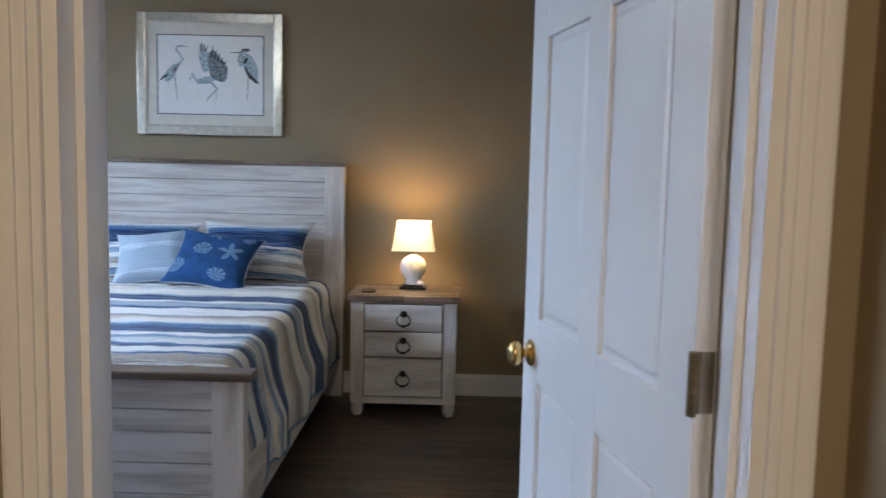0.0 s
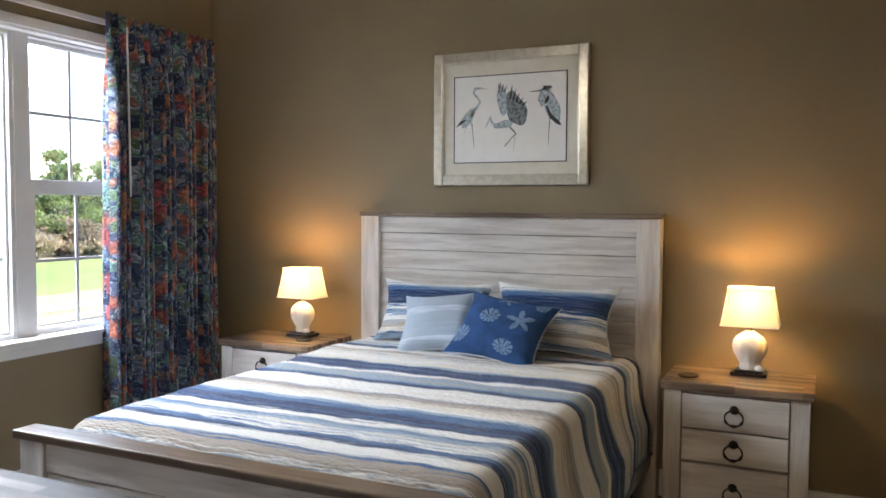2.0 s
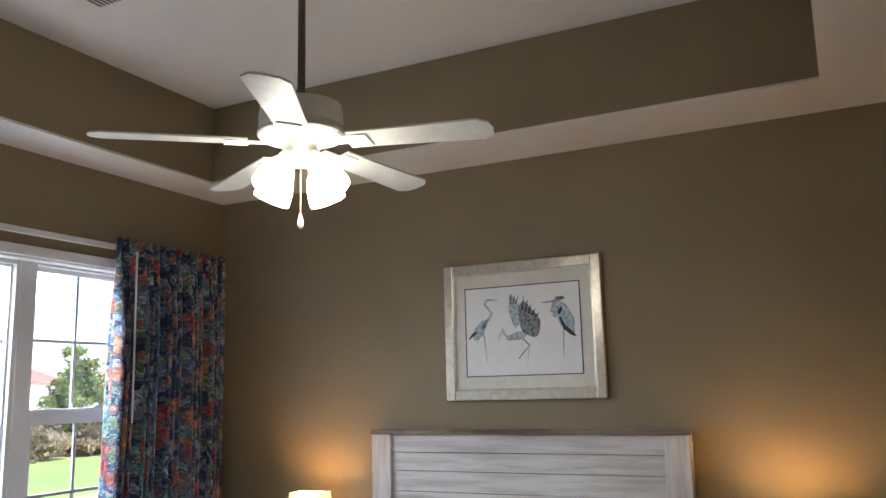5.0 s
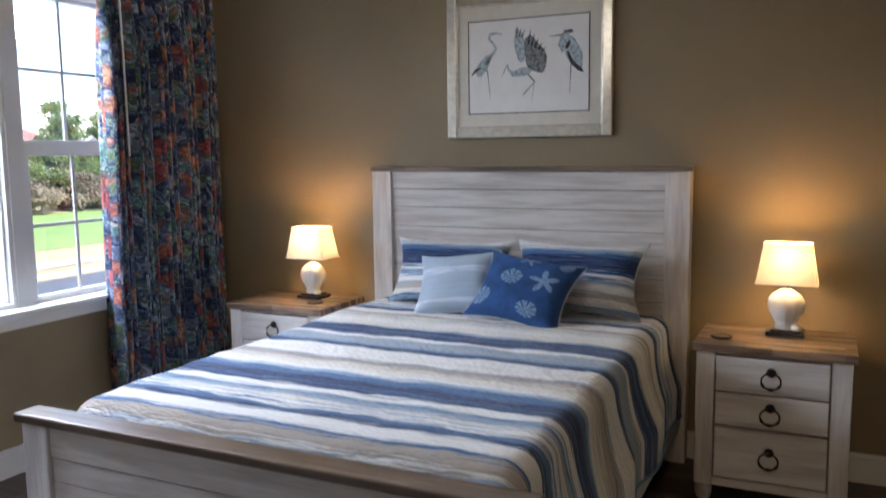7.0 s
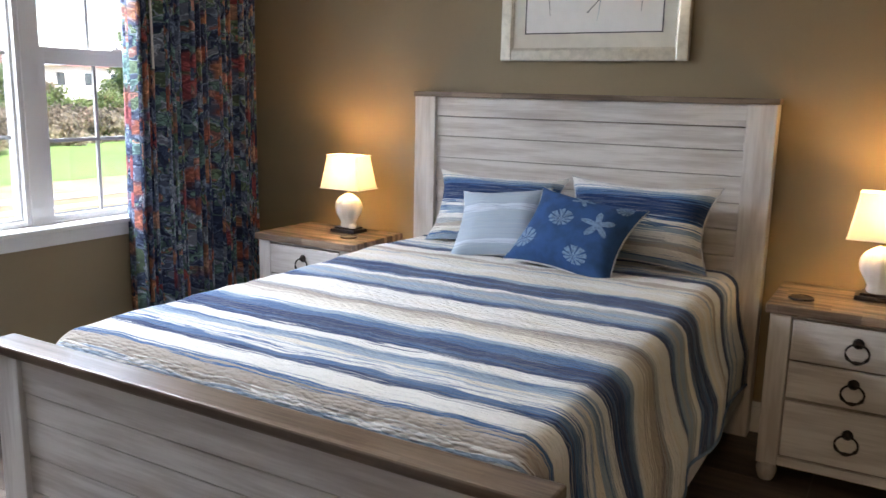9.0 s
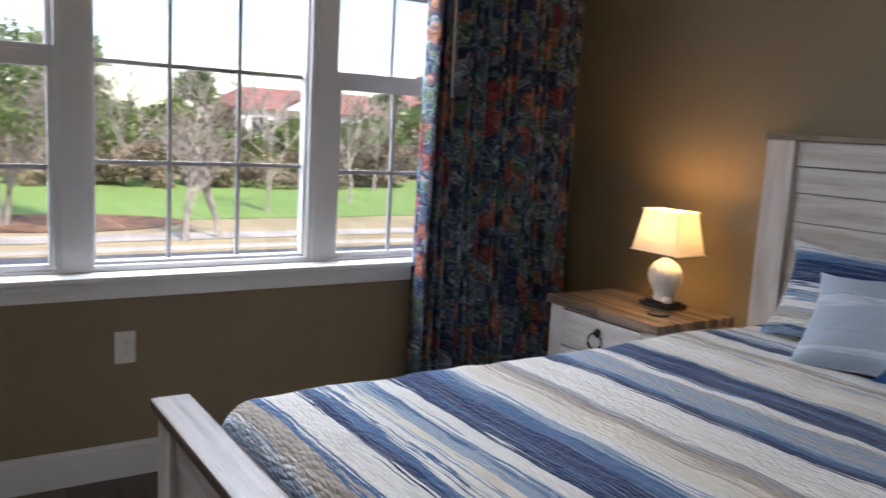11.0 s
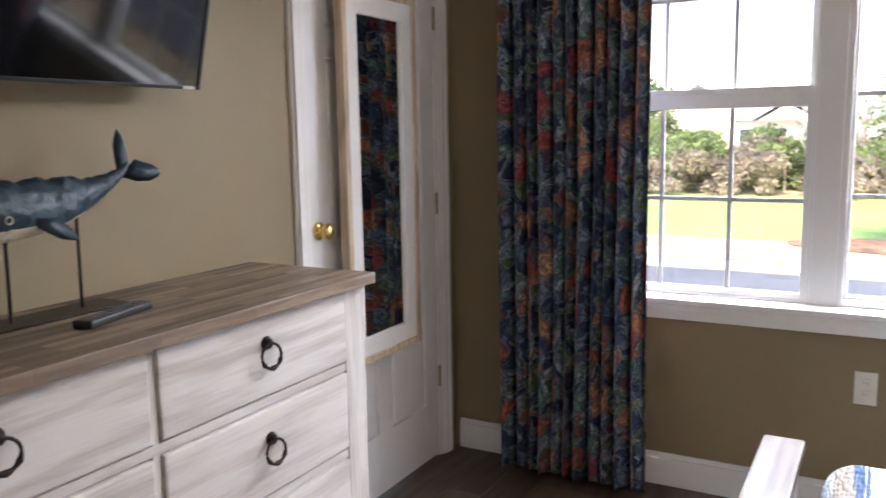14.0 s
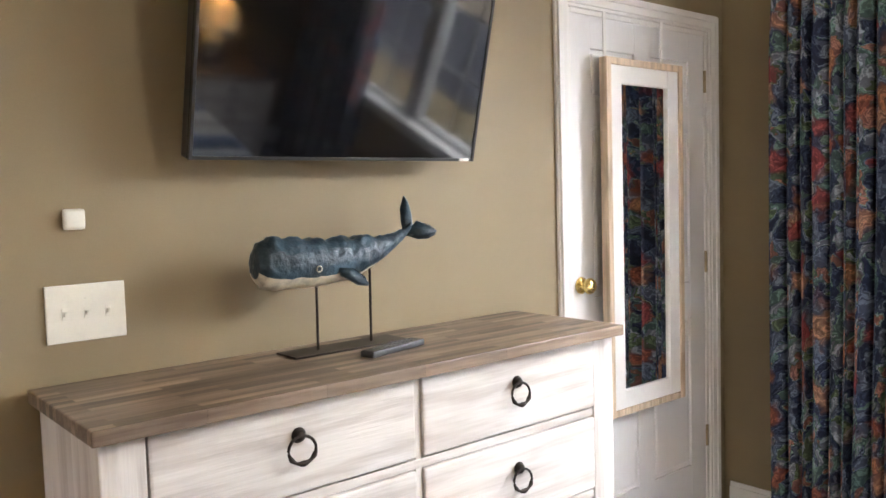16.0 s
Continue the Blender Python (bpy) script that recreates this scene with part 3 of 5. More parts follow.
def knob(parent, x, z, sides, T=0.035):
    for s in sides:
        y = T if s > 0 else 0
        bm = turned([(0.030, 0), (0.031, 0.004), (0.024, 0.009), (0.011, 0.012), (0.010, 0.020), (0.018, 0.025), (0.027, 0.034), (0.029, 0.043), (0.024, 0.052), (0.012, 0.056)], (0, 0, 0), 24)
        bmesh.ops.transform(bm, matrix=Matrix.Translation((x, y, z)) @ Matrix.Rotation(radians(-90 * s), 4, "X"), verts=bm.verts)
        part("door_knob", bm, BRASS, parent, "polished brass door knob", True)


def hinges(parent, zs, y, mat):
    for z in zs:
        bm = tube([(-0.004, y, z - 0.045), (-0.004, y, z + 0.045)], 0.007, 10)
        box(0.0, 0.002, 0.004, 0.033, z - 0.044, z + 0.044, 0, bm)
        part("hinge", bm, mat, parent, "metal door hinge")


# entry door: hinged on the right jamb, standing open into the room
ENTRY = panel_door("door_1", 0.80, 2.02, Matrix.Identity(4), "white six-panel entry door standing open")
knob(ENTRY, 0.735, 0.925, (1, -1))
hinges(ENTRY, (0.30, 1.05, 1.80), 0.039, OLDBRASS)
ENTRY.matrix_world = Matrix.Translation((1.785, SY + 0.012, 0.012)) @ Matrix.Rotation(radians(102), 4, "Z")
# closet door, shut
CLOSET = panel_door("door_2", 0.828, 2.02, Matrix.Identity(4), "white six-panel closet door, shut")
knob(CLOSET, 0.793, 1.06, (1,))
hinges(CLOSET, (0.345, 1.085, 1.83), 0.037, OLDBRASS)
CLOSET.matrix_world = Matrix.Translation((DOOR_B[0] + 0.019, SY - 0.036, 0.012))

# ---- windows ----
SILL = box(WX - 0.15, WX + 0.045, WIN[0] - 0.03, WIN[1] + 0.03, WIN[2] - 0.004, WIN[2] + 0.016, 0.005)
structure("window_sill", SILL, TRIM, "white painted window stool")
bm = box(WX, WX + 0.016, WIN[0] - 0.02, WIN[1] + 0.02, WIN[2] - 0.068, WIN[2] - 0.006, 0.003)
box(WX, WX + 0.026, WIN[0] - 0.02, WIN[1] + 0.02, WIN[2] - 0.028, WIN[2] - 0.007, 0.004, bm)
structure("trim_window_apron", bm, TRIM, "white painted apron under the window")
bm = box(WX, WX + 0.018, WIN[0] - 0.07, WIN[0], WIN[2] + 0.02, WIN[3] + 0.05, 0.003)
box(WX, WX + 0.018, WIN[1], WIN[1] + 0.07, WIN[2] + 0.02, WIN[3] + 0.05, 0.003, bm)
box(WX, WX + 0.019, WIN[0], WIN[1], WIN[3], WIN[3] + 0.05, 0.003, bm)
box(WX - 0.10, WX, WIN[0], WIN[1], WIN[3] - 0.012, WIN[3] + 0.002, 0, bm)
box(WX - 0.10, WX, WIN[0] - 0.002, WIN[0] + 0.012, WIN[2] + 0.016, WIN[3] - 0.012, 0, bm)
box(WX - 0.10, WX, WIN[1] - 0.012, WIN[1] + 0.002, WIN[2] + 0.016, WIN[3] - 0.012, 0, bm)
structure("trim_window", bm, TRIM, "white window casing and reveal")
for a, b in ((3.715, 3.80), (4.655, 4.735)):
    structure("trim_mullion", box(WX - 0.135, WX - 0.055, a, b, WIN[2] + 0.016, WIN[3] - 0.012, 0.003), VINYL, "white mullion between windows")


def yz_frame(xa, xb, y0, y1, z0, z1, w, bevel=0.003):
    bm = box(xa, xb, y0, y0 + w, z0, z1, bevel)
    box(xa, xb, y1 - w, y1, z0, z1, bevel, bm)
    box(xa + 0.001, xb - 0.001, y0 + w, y1 - w, z1 - w, z1, bevel, bm)
    return box(xa + 0.001, xb - 0.001, y0 + w, y1 - w, z0, z0 + w, bevel, bm)


def glazing(win, x, y0, y1, z0, z1, cols, rows, bar=0.016):
    p = part("pane", box(x - 0.002, x + 0.002, y0 - 0.004, y1 + 0.004, z0 - 0.004, z1 + 0.004, 0), GLASS, win, "clear glass pane")
    p.visible_shadow = False
    for i in range(1, cols):
        y = y0 + (y1 - y0) * i / cols
        part("muntin", box(x - 0.007, x + 0.008, y - bar / 2, y + bar / 2, z0, z1, 0.002), BACKLIT_GRILLE, win)
    for j in range(1, rows):
        z = z0 + (z1 - z0) * j / rows
        part("muntin", box(x - 0.0062, x + 0.0072, y0, y1, z - bar / 2, z + bar / 2, 0.002), BACKLIT_GRILLE, win)


def window(name, label):
    ob = new(name)
    ob.empty_display_size = 0.05
    ORIGIN[ob] = Vector((0, 0, 0))
    return tagged(ob, label, kind="structure")


ZB, ZT = WIN[2] + 0.016, WIN[3] - 0.012
for nm, a, b, g0, g1 in (("window_1", WIN[0] + 0.012, 3.715, 2.945, 3.68), ("window_3", 4.735, WIN[1] - 0.012, 4.77, 5.50)):
    w = window(nm, "white double-hung window with grilles")
    part("window_frame", yz_frame(WX - 0.14, WX - 0.06, a, b, ZB, ZT, 0.012), VINYL, w)
    part("sash", yz_frame(WX - 0.135, WX - 0.10, a + 0.012, b - 0.012, 1.50, ZT - 0.012, 0.022), VINYL, w, "white upper sash")
    sash = yz_frame(WX - 0.098, WX - 0.065, a + 0.012, b - 0.012, ZB + 0.012, 1.53, 0.022)
    box(WX - 0.096, WX - 0.067, a + 0.034, b - 0.034, 1.457, 1.51, 0.003, sash)
    part("sash", sash, VINYL, w, "white lower sash")
    glazing(w, WX - 0.118, a + 0.034, b - 0.034, 1.522, ZT - 0.034, 3, 2)
    glazing(w, WX - 0.082, a + 0.034, b - 0.034, ZB + 0.034, 1.459, 3, 2)
    lk = box(WX - 0.094, WX - 0.07, (a + b) / 2 - 0.028, (a + b) / 2 + 0.028, 1.531, 1.540, 0.003)
    merge(lk, turned([(0.012, 0), (0.012, 0.012), (0.006, 0.016)], (WX - 0.082, (a + b) / 2, 1.537), 14))
    part("lock", lk, VINYL, w, "white sash lock")
w = window("window_2", "white fixed picture window with grilles")
part("window_frame", yz_frame(WX - 0.14, WX - 0.06, 3.80, 4.655, ZB, ZT, 0.022), VINYL, w)
part("glazing_bead", yz_frame(WX - 0.135, WX - 0.085, 3.822, 4.633, ZB + 0.022, ZT - 0.022, 0.012), VINYL, w)
glazing(w, WX - 0.118, 3.834, 4.621, ZB + 0.034, ZT - 0.034, 3, 4)

# ---- curtains ----


def curtain(y0, y1, folds, seed, label):
    ob = thing("curtain", (WX + 0.09, (y0 + y1) / 2, 0.0), label, "curtain", "curtains at the window")
    rnd = random.Random(seed)
    bm = bmesh.new()
    uv = bm.loops.layers.uv.new("UVMap")
    cols, rows = folds * 10, 30
    ph = [rnd.uniform(-0.9, 0.9) for _ in range(folds + 2)]
    grid, acc = [], [0.0]
    for j in range(rows + 1):
        t = j / rows
        z = 2.39 - t * 2.375 - (0.012 * math.sin(9 * t) if 0 < j < rows else 0)
        row = []
        for i in range(cols + 1):
            s = i / cols
            f = s * folds
            k = int(f)
            a = 2 * math.pi * f + ph[min(k, folds)] * math.sin(math.pi * (f - k)) * 0.8
            head = max(0.0, 1 - t * 9)
            amp = (0.030 + 0.040 * min(1, t * 5)) * (0.8 + 0.35 * math.sin(k * 2.1 + seed))
            x = WX + 0.122 + amp * (math.sin(a) + 0.25 * math.sin(2 * a + 0.6)) * (1 - 0.5 * head) + 0.012 * math.sin(3 * s + 4 * t + seed) * t
            y = y0 + (y1 - y0) * (s + 0.010 * math.sin(2 * a) + 0.012 * math.sin(5 * t + 7 * s + seed) * t)
            if head:
                x += 0.006 * math.sin(2 * math.pi * f * 3)
            zz = z + (0.012 * math.sin(a) if j == rows else 0) + (0.01 * math.sin(2 * math.pi * f * 2) if j == 0 else 0)
            row.append(bm.verts.new((x, y, max(zz, 0.006))))
        grid.append(row)
    for i in range(cols):
        acc.append(acc[-1] + 0.0115)
    for j in range(rows):
        for i in range(cols):
            fc = bm.faces.new((grid[j][i], grid[j + 1][i], grid[j + 1][i + 1], grid[j][i + 1]))
            for lp, (jj, ii) in zip(fc.loops, ((j, i), (j + 1, i), (j + 1, i + 1), (j, i + 1))):
                lp[uv].uv = (acc[ii] + seed * 1.37, (rows - jj) / rows * 2.36 * 0.6)
    c = part("cloth", bm, CURTAIN, ob, smooth=True)
    sol = c.modifiers.new("thick", "SOLIDIFY")
    sol.thickness = 0.004
    return ob


CR = curtain(5.05, 5.87, 15, 1, "dark blue and coral floral curtain, pleated, floor length")
CL = curtain(2.60, 3.18, 11, 2, "blue, teal and coral floral curtain drawn aside")
part("wand", tube([(WX + 0.20, 5.12, 2.32), (WX + 0.20, 5.13, 1.45)], 0.005, 8), ROD, CR, "clear pull wand")
rod = thing("curtain_rod", (WX + 0.09, 4.2, 2.385), "white metal traverse curtain rod above the windows", "curtain rod")
part("rail", box(WX + 0.035, WX + 0.055, 2.62, 5.86, 2.345, 2.375, 0.004), ROD, rod)
for y in (2.66, 4.2, 5.82):
    part("bracket", box(WX + 0.001, WX + 0.034, y - 0.012, y + 0.012, 2.348, 2.372, 0.002), ROD, rod)

# ---- outlet, switches, button ----


def outlet(y, z):
    ob = thing("wall_outlet", (WX, y, z), "white duplex outlet on the wall under the window", "outlet")
    part("plate", box(WX, WX + 0.006, y - 0.036, y + 0.036, z - 0.059, z + 0.059, 0.0025), PLASTW, ob)
    for dz in (-0.02, 0.02):
        r = part("receptacle", box(WX + 0.005, WX + 0.0085, y - 0.016, y + 0.016, z + dz - 0.014, z + dz + 0.014, 0.0015), PLASTW, ob)
        for dy in (-0.006, 0.006):
            part("slot", box(WX + 0.008, WX + 0.0092, y + dy - 0.001, y + dy + 0.001, z + dz - 0.004, z + dz + 0.005, 0), GAP, r)


outlet(3.913, 0.487)
sw = thing("light_switch", (0.607, SY, 1.173), "cream triple toggle switch plate above the dresser", "light switch")
part("plate", box(0.522, 0.692, SY, SY + 0.006, 1.110, 1.237, 0.0025), PLASTW, sw)
for k in (-0.046, 0, 0.046):
    part("slot_frame", box(0.607 + k - 0.006, 0.607 + k + 0.006, SY + 0.005, SY + 0.0075, 1.160, 1.186, 0.001), PLASTW, sw)
    part("toggle", box(0.607 + k - 0.004, 0.607 + k + 0.004, SY + 0.004, SY + 0.019, 1.169, 1.178, 0.0015, None), PLASTW, sw)
    part("screw", tube([(0.607 + k, SY + 0.005, 1.204), (0.607 + k, SY + 0.0072, 1.204)], 0.0028, 8), PLASTW, sw)
    part("screw", tube([(0.607 + k, SY + 0.005, 1.143), (0.607 + k, SY + 0.0072, 1.143)], 0.0028, 8), PLASTW, sw)
single("wall_button", box(0.600, 0.647, SY, SY + 0.018, 1.357, 1.403, 0.008), PLASTW, (0.623, SY, 1.38), "small white rounded button on the wall", "button", smooth=True)

# ---- bed ----
BX0, BX1, BC = -0.87, 0.77, -0.05
bed = thing("bed", (BC, 4.85, 0), "whitewashed wooden queen bed with plank headboard and footboard", "bed")
hb = part("headboard", box(BX0 + 0.1, BX1 - 0.1, 5.925, 5.955, 0.25, 1.33, 0.002), GAP, bed)
zs = [0.25, 0.42, 0.528, 0.636, 0.744, 0.852, 0.96, 1.068, 1.170, 1.262]
for a, b in zip(zs, zs[1:]):
    part("plank", box(BX0 + 0.112, BX1 - 0.112, 5.908, 5.927, a + 0.0015, b - 0.0015, 0.003), WOODX, hb)
part("plank", box(BX0 + 0.112, BX1 - 0.112, 5.902, 5.927, 1.265, 1.352, 0.003), WOODX, hb)
for a, b in ((BX0, BX0 + 0.113), (BX1 - 0.113, BX1)):
    part("post", box(a, b, 5.885, 5.965, 0, 1.353, 0.005), WOODZ, hb)
part("cap", box(BX0 - 0.006, BX1 + 0.006, 5.88, 5.972, 1.353, 1.376, 0.004), TOPW, hb, "weathered brown top cap")
fb = part("footboard", box(BX0 + 0.1, BX1 - 0.1, 3.768, 3.79, 0.14, 0.64, 0.002), GAP, bed)
for a, b in ((0.14, 0.27), (0.27, 0.375), (0.375, 0.48), (0.48, 0.555)):
    part("plank", box(BX0 + 0.105, BX1 - 0.105, 3.752, 3.770, a + 0.0015, b - 0.0015, 0.003), WOODX, fb)
part("plank", box(BX0 + 0.105, BX1 - 0.105, 3.747, 3.770, 0.5575, 0.655, 0.003), WOODX, fb)
for a, b in ((BX0 + 0.02, BX0 + 0.125), (BX1 - 0.125, BX1 - 0.02)):
    part("post", box(a, b, 3.735, 3.80, 0, 0.657, 0.005), WOODZ, fb)
part("cap", box(BX0 - 0.0, BX1 + 0.008, 3.722, 3.812, 0.657, 0.686, 0.007), TOPW, fb, "polished brown footboard cap")
for x in (BX0 + 0.045, BX1 - 0.055):
    part("side_rail", box(x, x + 0.03, 3.80, 5.886, 0.17, 0.36, 0.003), WOODY, bed)
single("mattress", box(BX0 + 0.09, BX1 - 0.09, 3.86, 5.885, 0.36, 0.655, 0.05), LINEN, (BC, 4.87, 0.36), "white mattress under the quilt", "mattress", smooth=True)


def quilt():
    """Quilt over the mattress; drops over both sides and tucks down at the foot."""
    bm = bmesh.new()
    uv = bm.loops.layers.uv.new("UVMap")
    half, top, drop, r = 0.752, 0.70, 0.42, 0.07
    nu, nv, y_head, y_foot = 92, 120, 5.80, 3.855
    foot_drop = 0.22
    length, total_u = (y_head - y_foot) + foot_drop, half + drop

    def bend(d, flat, rad):
        """Distance along the cloth to (outward, downward)."""
        if d < flat - rad:
            return d, 0.0
        arc = rad * math.pi / 2
        if d < flat - rad + arc:
            a = (d - flat + rad) / rad
            return flat - rad + rad * math.sin(a), rad - rad * math.cos(a)
        return flat, rad + d - (flat - rad + arc)

    grid = []
    for j in range(nv + 1):
        v = length * j / nv
        o, dn = bend(v, y_head - y_foot, 0.085)
        y = y_head - o
        row = []
        for i in range(nu + 1):
            u = -total_u + 2 * total_u * i / nu
            hang = abs(u) - half
            flap = max(0.0, (4.08 - y) / 0.23)
            ox, dx = bend(abs(u) + (max(hang, 0) * 0.55 * flap if u > 0 else 0), half, r)
            x = BC + 0.0 + math.copysign(ox, u)
            z = top - dn - dx
            p = Vector((x * 7, y * 7, 0))
            z += 0.006 * noise.noise(p) + 0.003 * noise.noise(p * 3.1)
            # soft rise toward the pillows and a rounded foot
            z += 0.012 * math.exp(-((y - 5.4) / 0.25) ** 2)
            if dx > r * 0.8:
                w = min(1, (dx - r * 0.8) / 0.25)
                x += math.copysign(1, u) * (0.030 * w * (1 + math.sin(y * 11 + 1.3 * math.sin(y * 4))) * 0.6 + 0.045 * w * w)
                y2 = y - 0.03 * w * math.sin(y * 6)
                if y < 4.15:
                    x -= math.copysign(1, u) * 0.02 * w
            else:
                y2 = y
            if dn > 0.02 and dx > r:
                y2 += 0.02 * dx
            row.append((bm.verts.new((x, y2, max(z, 0.05))), u, length - v))
        grid.append(row)
    for j in range(nv):
        for i in range(nu):
            q = (grid[j][i], grid[j + 1][i], grid[j + 1][i + 1], grid[j][i + 1])
            fc = bm.faces.new([c[0] for c in q])
            for lp, c in zip(fc.loops, q):
                lp[uv].uv = (c[1], c[2])
    edge = [grid[j][nu][0].co.copy() for j in range(nv + 1)]
    edge2 = [grid[j][0][0].co.copy() for j in range(nv + 1)]
    ob = thing("quilt", (BC, 4.85, 0.66), "blue, white and tan striped quilt spread over the bed", "quilt")
    cover = part("cover", bm, QUILT, ob, smooth=True)
    sol = cover.modifiers.new("thick", "SOLIDIFY")
    sol.thickness = 0.012
    for e in (edge, edge2):
        part("binding", tube(e[::2], 0.007, 6), STITCH, ob, "narrow bound edge", True)
    return ob


quilt()


def cushion(name, w, h, thick, m, mat, label, pip=0.0):
    """A stuffed pillow: local x across, z up, y its thickness."""
    ob = thing(name, (0, 0, 0), label, "pillow", "pillows on the bed")
    bm = bmesh.new()
    uv = bm.loops.layers.uv.new("UVMap")
    n = 22

    def surf(a, b, s):
        ea, eb = abs(a) ** 2.6, abs(b) ** 2.6
        t = max(0.0, (1 - ea) * (1 - eb)) ** 0.55
        pin = 1 - 0.16 * (1 - b * b) * abs(a) ** 2
        pin2 = 1 - 0.16 * (1 - a * a) * abs(b) ** 2
        p = Vector((a * 2, b * 2, s))
        return Vector((a * w / 2 * pin, s * (thick / 2 * t + 0.004) + (0.010 * noise.noise(p) + 0.007 * noise.noise(p * 2.7)) * t, h / 2 + b * h / 2 * pin2))

    for s in (1, -1):
        g = [[bm.verts.new(surf(-1 + 2 * i / n, -1 + 2 * j / n, s)) for i in range(n + 1)] for j in range(n + 1)]
        for j in range(n):
            for i in range(n):
                ids = ((j, i), (j, i + 1), (j + 1, i + 1), (j + 1, i))
                fc = bm.faces.new([g[a][b] for a, b in (ids if s < 0 else ids[::-1])])
                for lp, (a, b) in zip(fc.loops, (ids if s < 0 else ids[::-1])):
                    lp[uv].uv = (b / n * w, a / n * h)
    part("cover", bm, mat, ob, smooth=True)
    if pip:
        pts = []
        for a0, b0, a1, b1 in ((-1, -1, 1, -1), (1, -1, 1, 1), (1, 1, -1, 1), (-1, 1, -1, -1)):
            for k in range(10):
                a, b = a0 + (a1 - a0) * k / 10, b0 + (b1 - b0) * k / 10
                q = surf(a, b, 1)
                pts.append((q.x, 0, q.z))
        part("piping", tube(pts, pip, 6, closed=True), PIPING, ob, smooth=True)
    ob.matrix_world = m
    return ob, surf


def lean(x, y, z, back, yaw=0, roll=0):
    return Matrix.Translation((x, y, z)) @ Matrix.Rotation(radians(yaw), 4, "Z") @ Matrix.Rotation(radians(roll), 4, "Y") @ Matrix.Rotation(radians(-back), 4, "X")


cushion("pillow_sham", 0.64, 0.345, 0.17, lean(-0.345, 5.66, 0.705, 24), SHAM, "striped blue and white quilted pillow sham against the headboard")
cushion("pillow_sham", 0.64, 0.355, 0.17, lean(0.29, 5.66, 0.705, 24, -3), SHAM, "striped blue and white quilted pillow sham with piped edge", 0.005)
cushion("throw_pillow", 0.41, 0.34, 0.14, lean(-0.20, 5.43, 0.705, 38, 4, -6), LIGHTP, "pale blue striped square throw pillow", 0.003)
bp_, surf_b = cushion("throw_pillow", 0.465, 0.365, 0.16, lean(0.10, 5.36, 0.70, 42, -6, 7), BLUEP, "royal blue throw pillow with pale shells and starfish", 0.004)


def motif(kind, ca, cb, size, turn):
    """A flat embroidered shape that follows the pillow's face."""
    bm = bmesh.new()
    pts = []
    n = 40
    for k in range(n):
        t = 2 * math.pi * k / n
        if kind == "star":
            r = size * (0.28 + 0.72 * abs(math.cos(2.5 * t)) ** 2.2)
        else:
            r = size * (0.75 + 0.10 * abs(math.sin(6 * t)) + 0.25 * math.sin(t))
        pts.append((ca + r * math.cos(t + turn), cb + r * math.sin(t + turn)))
    c = bm.verts.new(surf_b(ca, cb, -1) + Vector((0, -0.003, 0)))
    ring = []
    for f in (0.5, 1.0):
        ring.append([bm.verts.new(surf_b(max(-0.97, min(0.97, ca + (a - ca) * f)), max(-0.97, min(0.97, cb + (b - cb) * f)), -1) + Vector((0, -0.003, 0))) for a, b in pts])
    if kind != "star":
        for k in range(0, n):
            if k % 4 < 3:
                bm.faces.new((ring[0][k], ring[1][k], ring[1][(k + 1) % n], ring[0][(k + 1) % n]))
    else:
        for k in range(n):
            bm.faces.new((ring[0][k], ring[1][k], ring[1][(k + 1) % n], ring[0][(k + 1) % n]))
    for k in range(n):
        if kind == "star" or k % 4 < 3:
            bm.faces.new((c, ring[0][k], ring[0][(k + 1) % n]))
    part("embroidery", bm, STITCH, bp_, "pale stitched sea motif")


for args in (("shell", -0.18, 0.05, 0.26, 0.3), ("star", 0.48, 0.15, 0.34, 0.5), ("shell", -0.68, -0.55, 0.30, 0.9), ("shell", 0.30, -0.72, 0.26, -0.4), ("star", 0.0, 0.74, 0.22, 0.1), ("shell", 0.78, 0.76, 0.18, 1.2)):
    motif(*args)

# ---- nightstands ----


def ring_pull(x, y, z, parent, s=1.0):
    """Dark ring pull on a round boss; it hangs below it, toward -y or +y by sign of s."""
    sg = math.copysign(1, s)
    k = abs(s)
    bm = turned([(0.017 * k, 0), (0.018 * k, 0.003), (0.012 * k, 0.007), (0.013 * k, 0.012), (0.006 * k, 0.016)], (0, 0, 0), 18)
    bmesh.ops.transform(bm, matrix=Matrix.Translation((x, y, z)) @ Matrix.Rotation(radians(-90 * sg), 4, "X"), verts=bm.verts)
    pull = part("handle", bm, BLACKM, parent, "dark metal ring pull", True)
    R = 0.033 * k
    pts = [(x + R * math.sin(a) * 1.05, y + sg * (0.013 + 0.006 * (1 - math.cos(a)) / 2), z - R * 0.92 + R * 0.92 * math.cos(a)) for a in [2 * math.pi * i / 26 for i in range(26)]]
    rad = [0.0036 * k * (1.0 + 1.1 * math.exp(-((i - 13) / 1.3) ** 2) + 0.8 * math.exp(-((i - 9) / 0.9) ** 2) + 0.8 * math.exp(-((i - 17) / 1.0) ** 2)) for i in range(26)]
    part("ring", tube(pts, rad, 8, closed=True), BLACKM, pull, smooth=True)


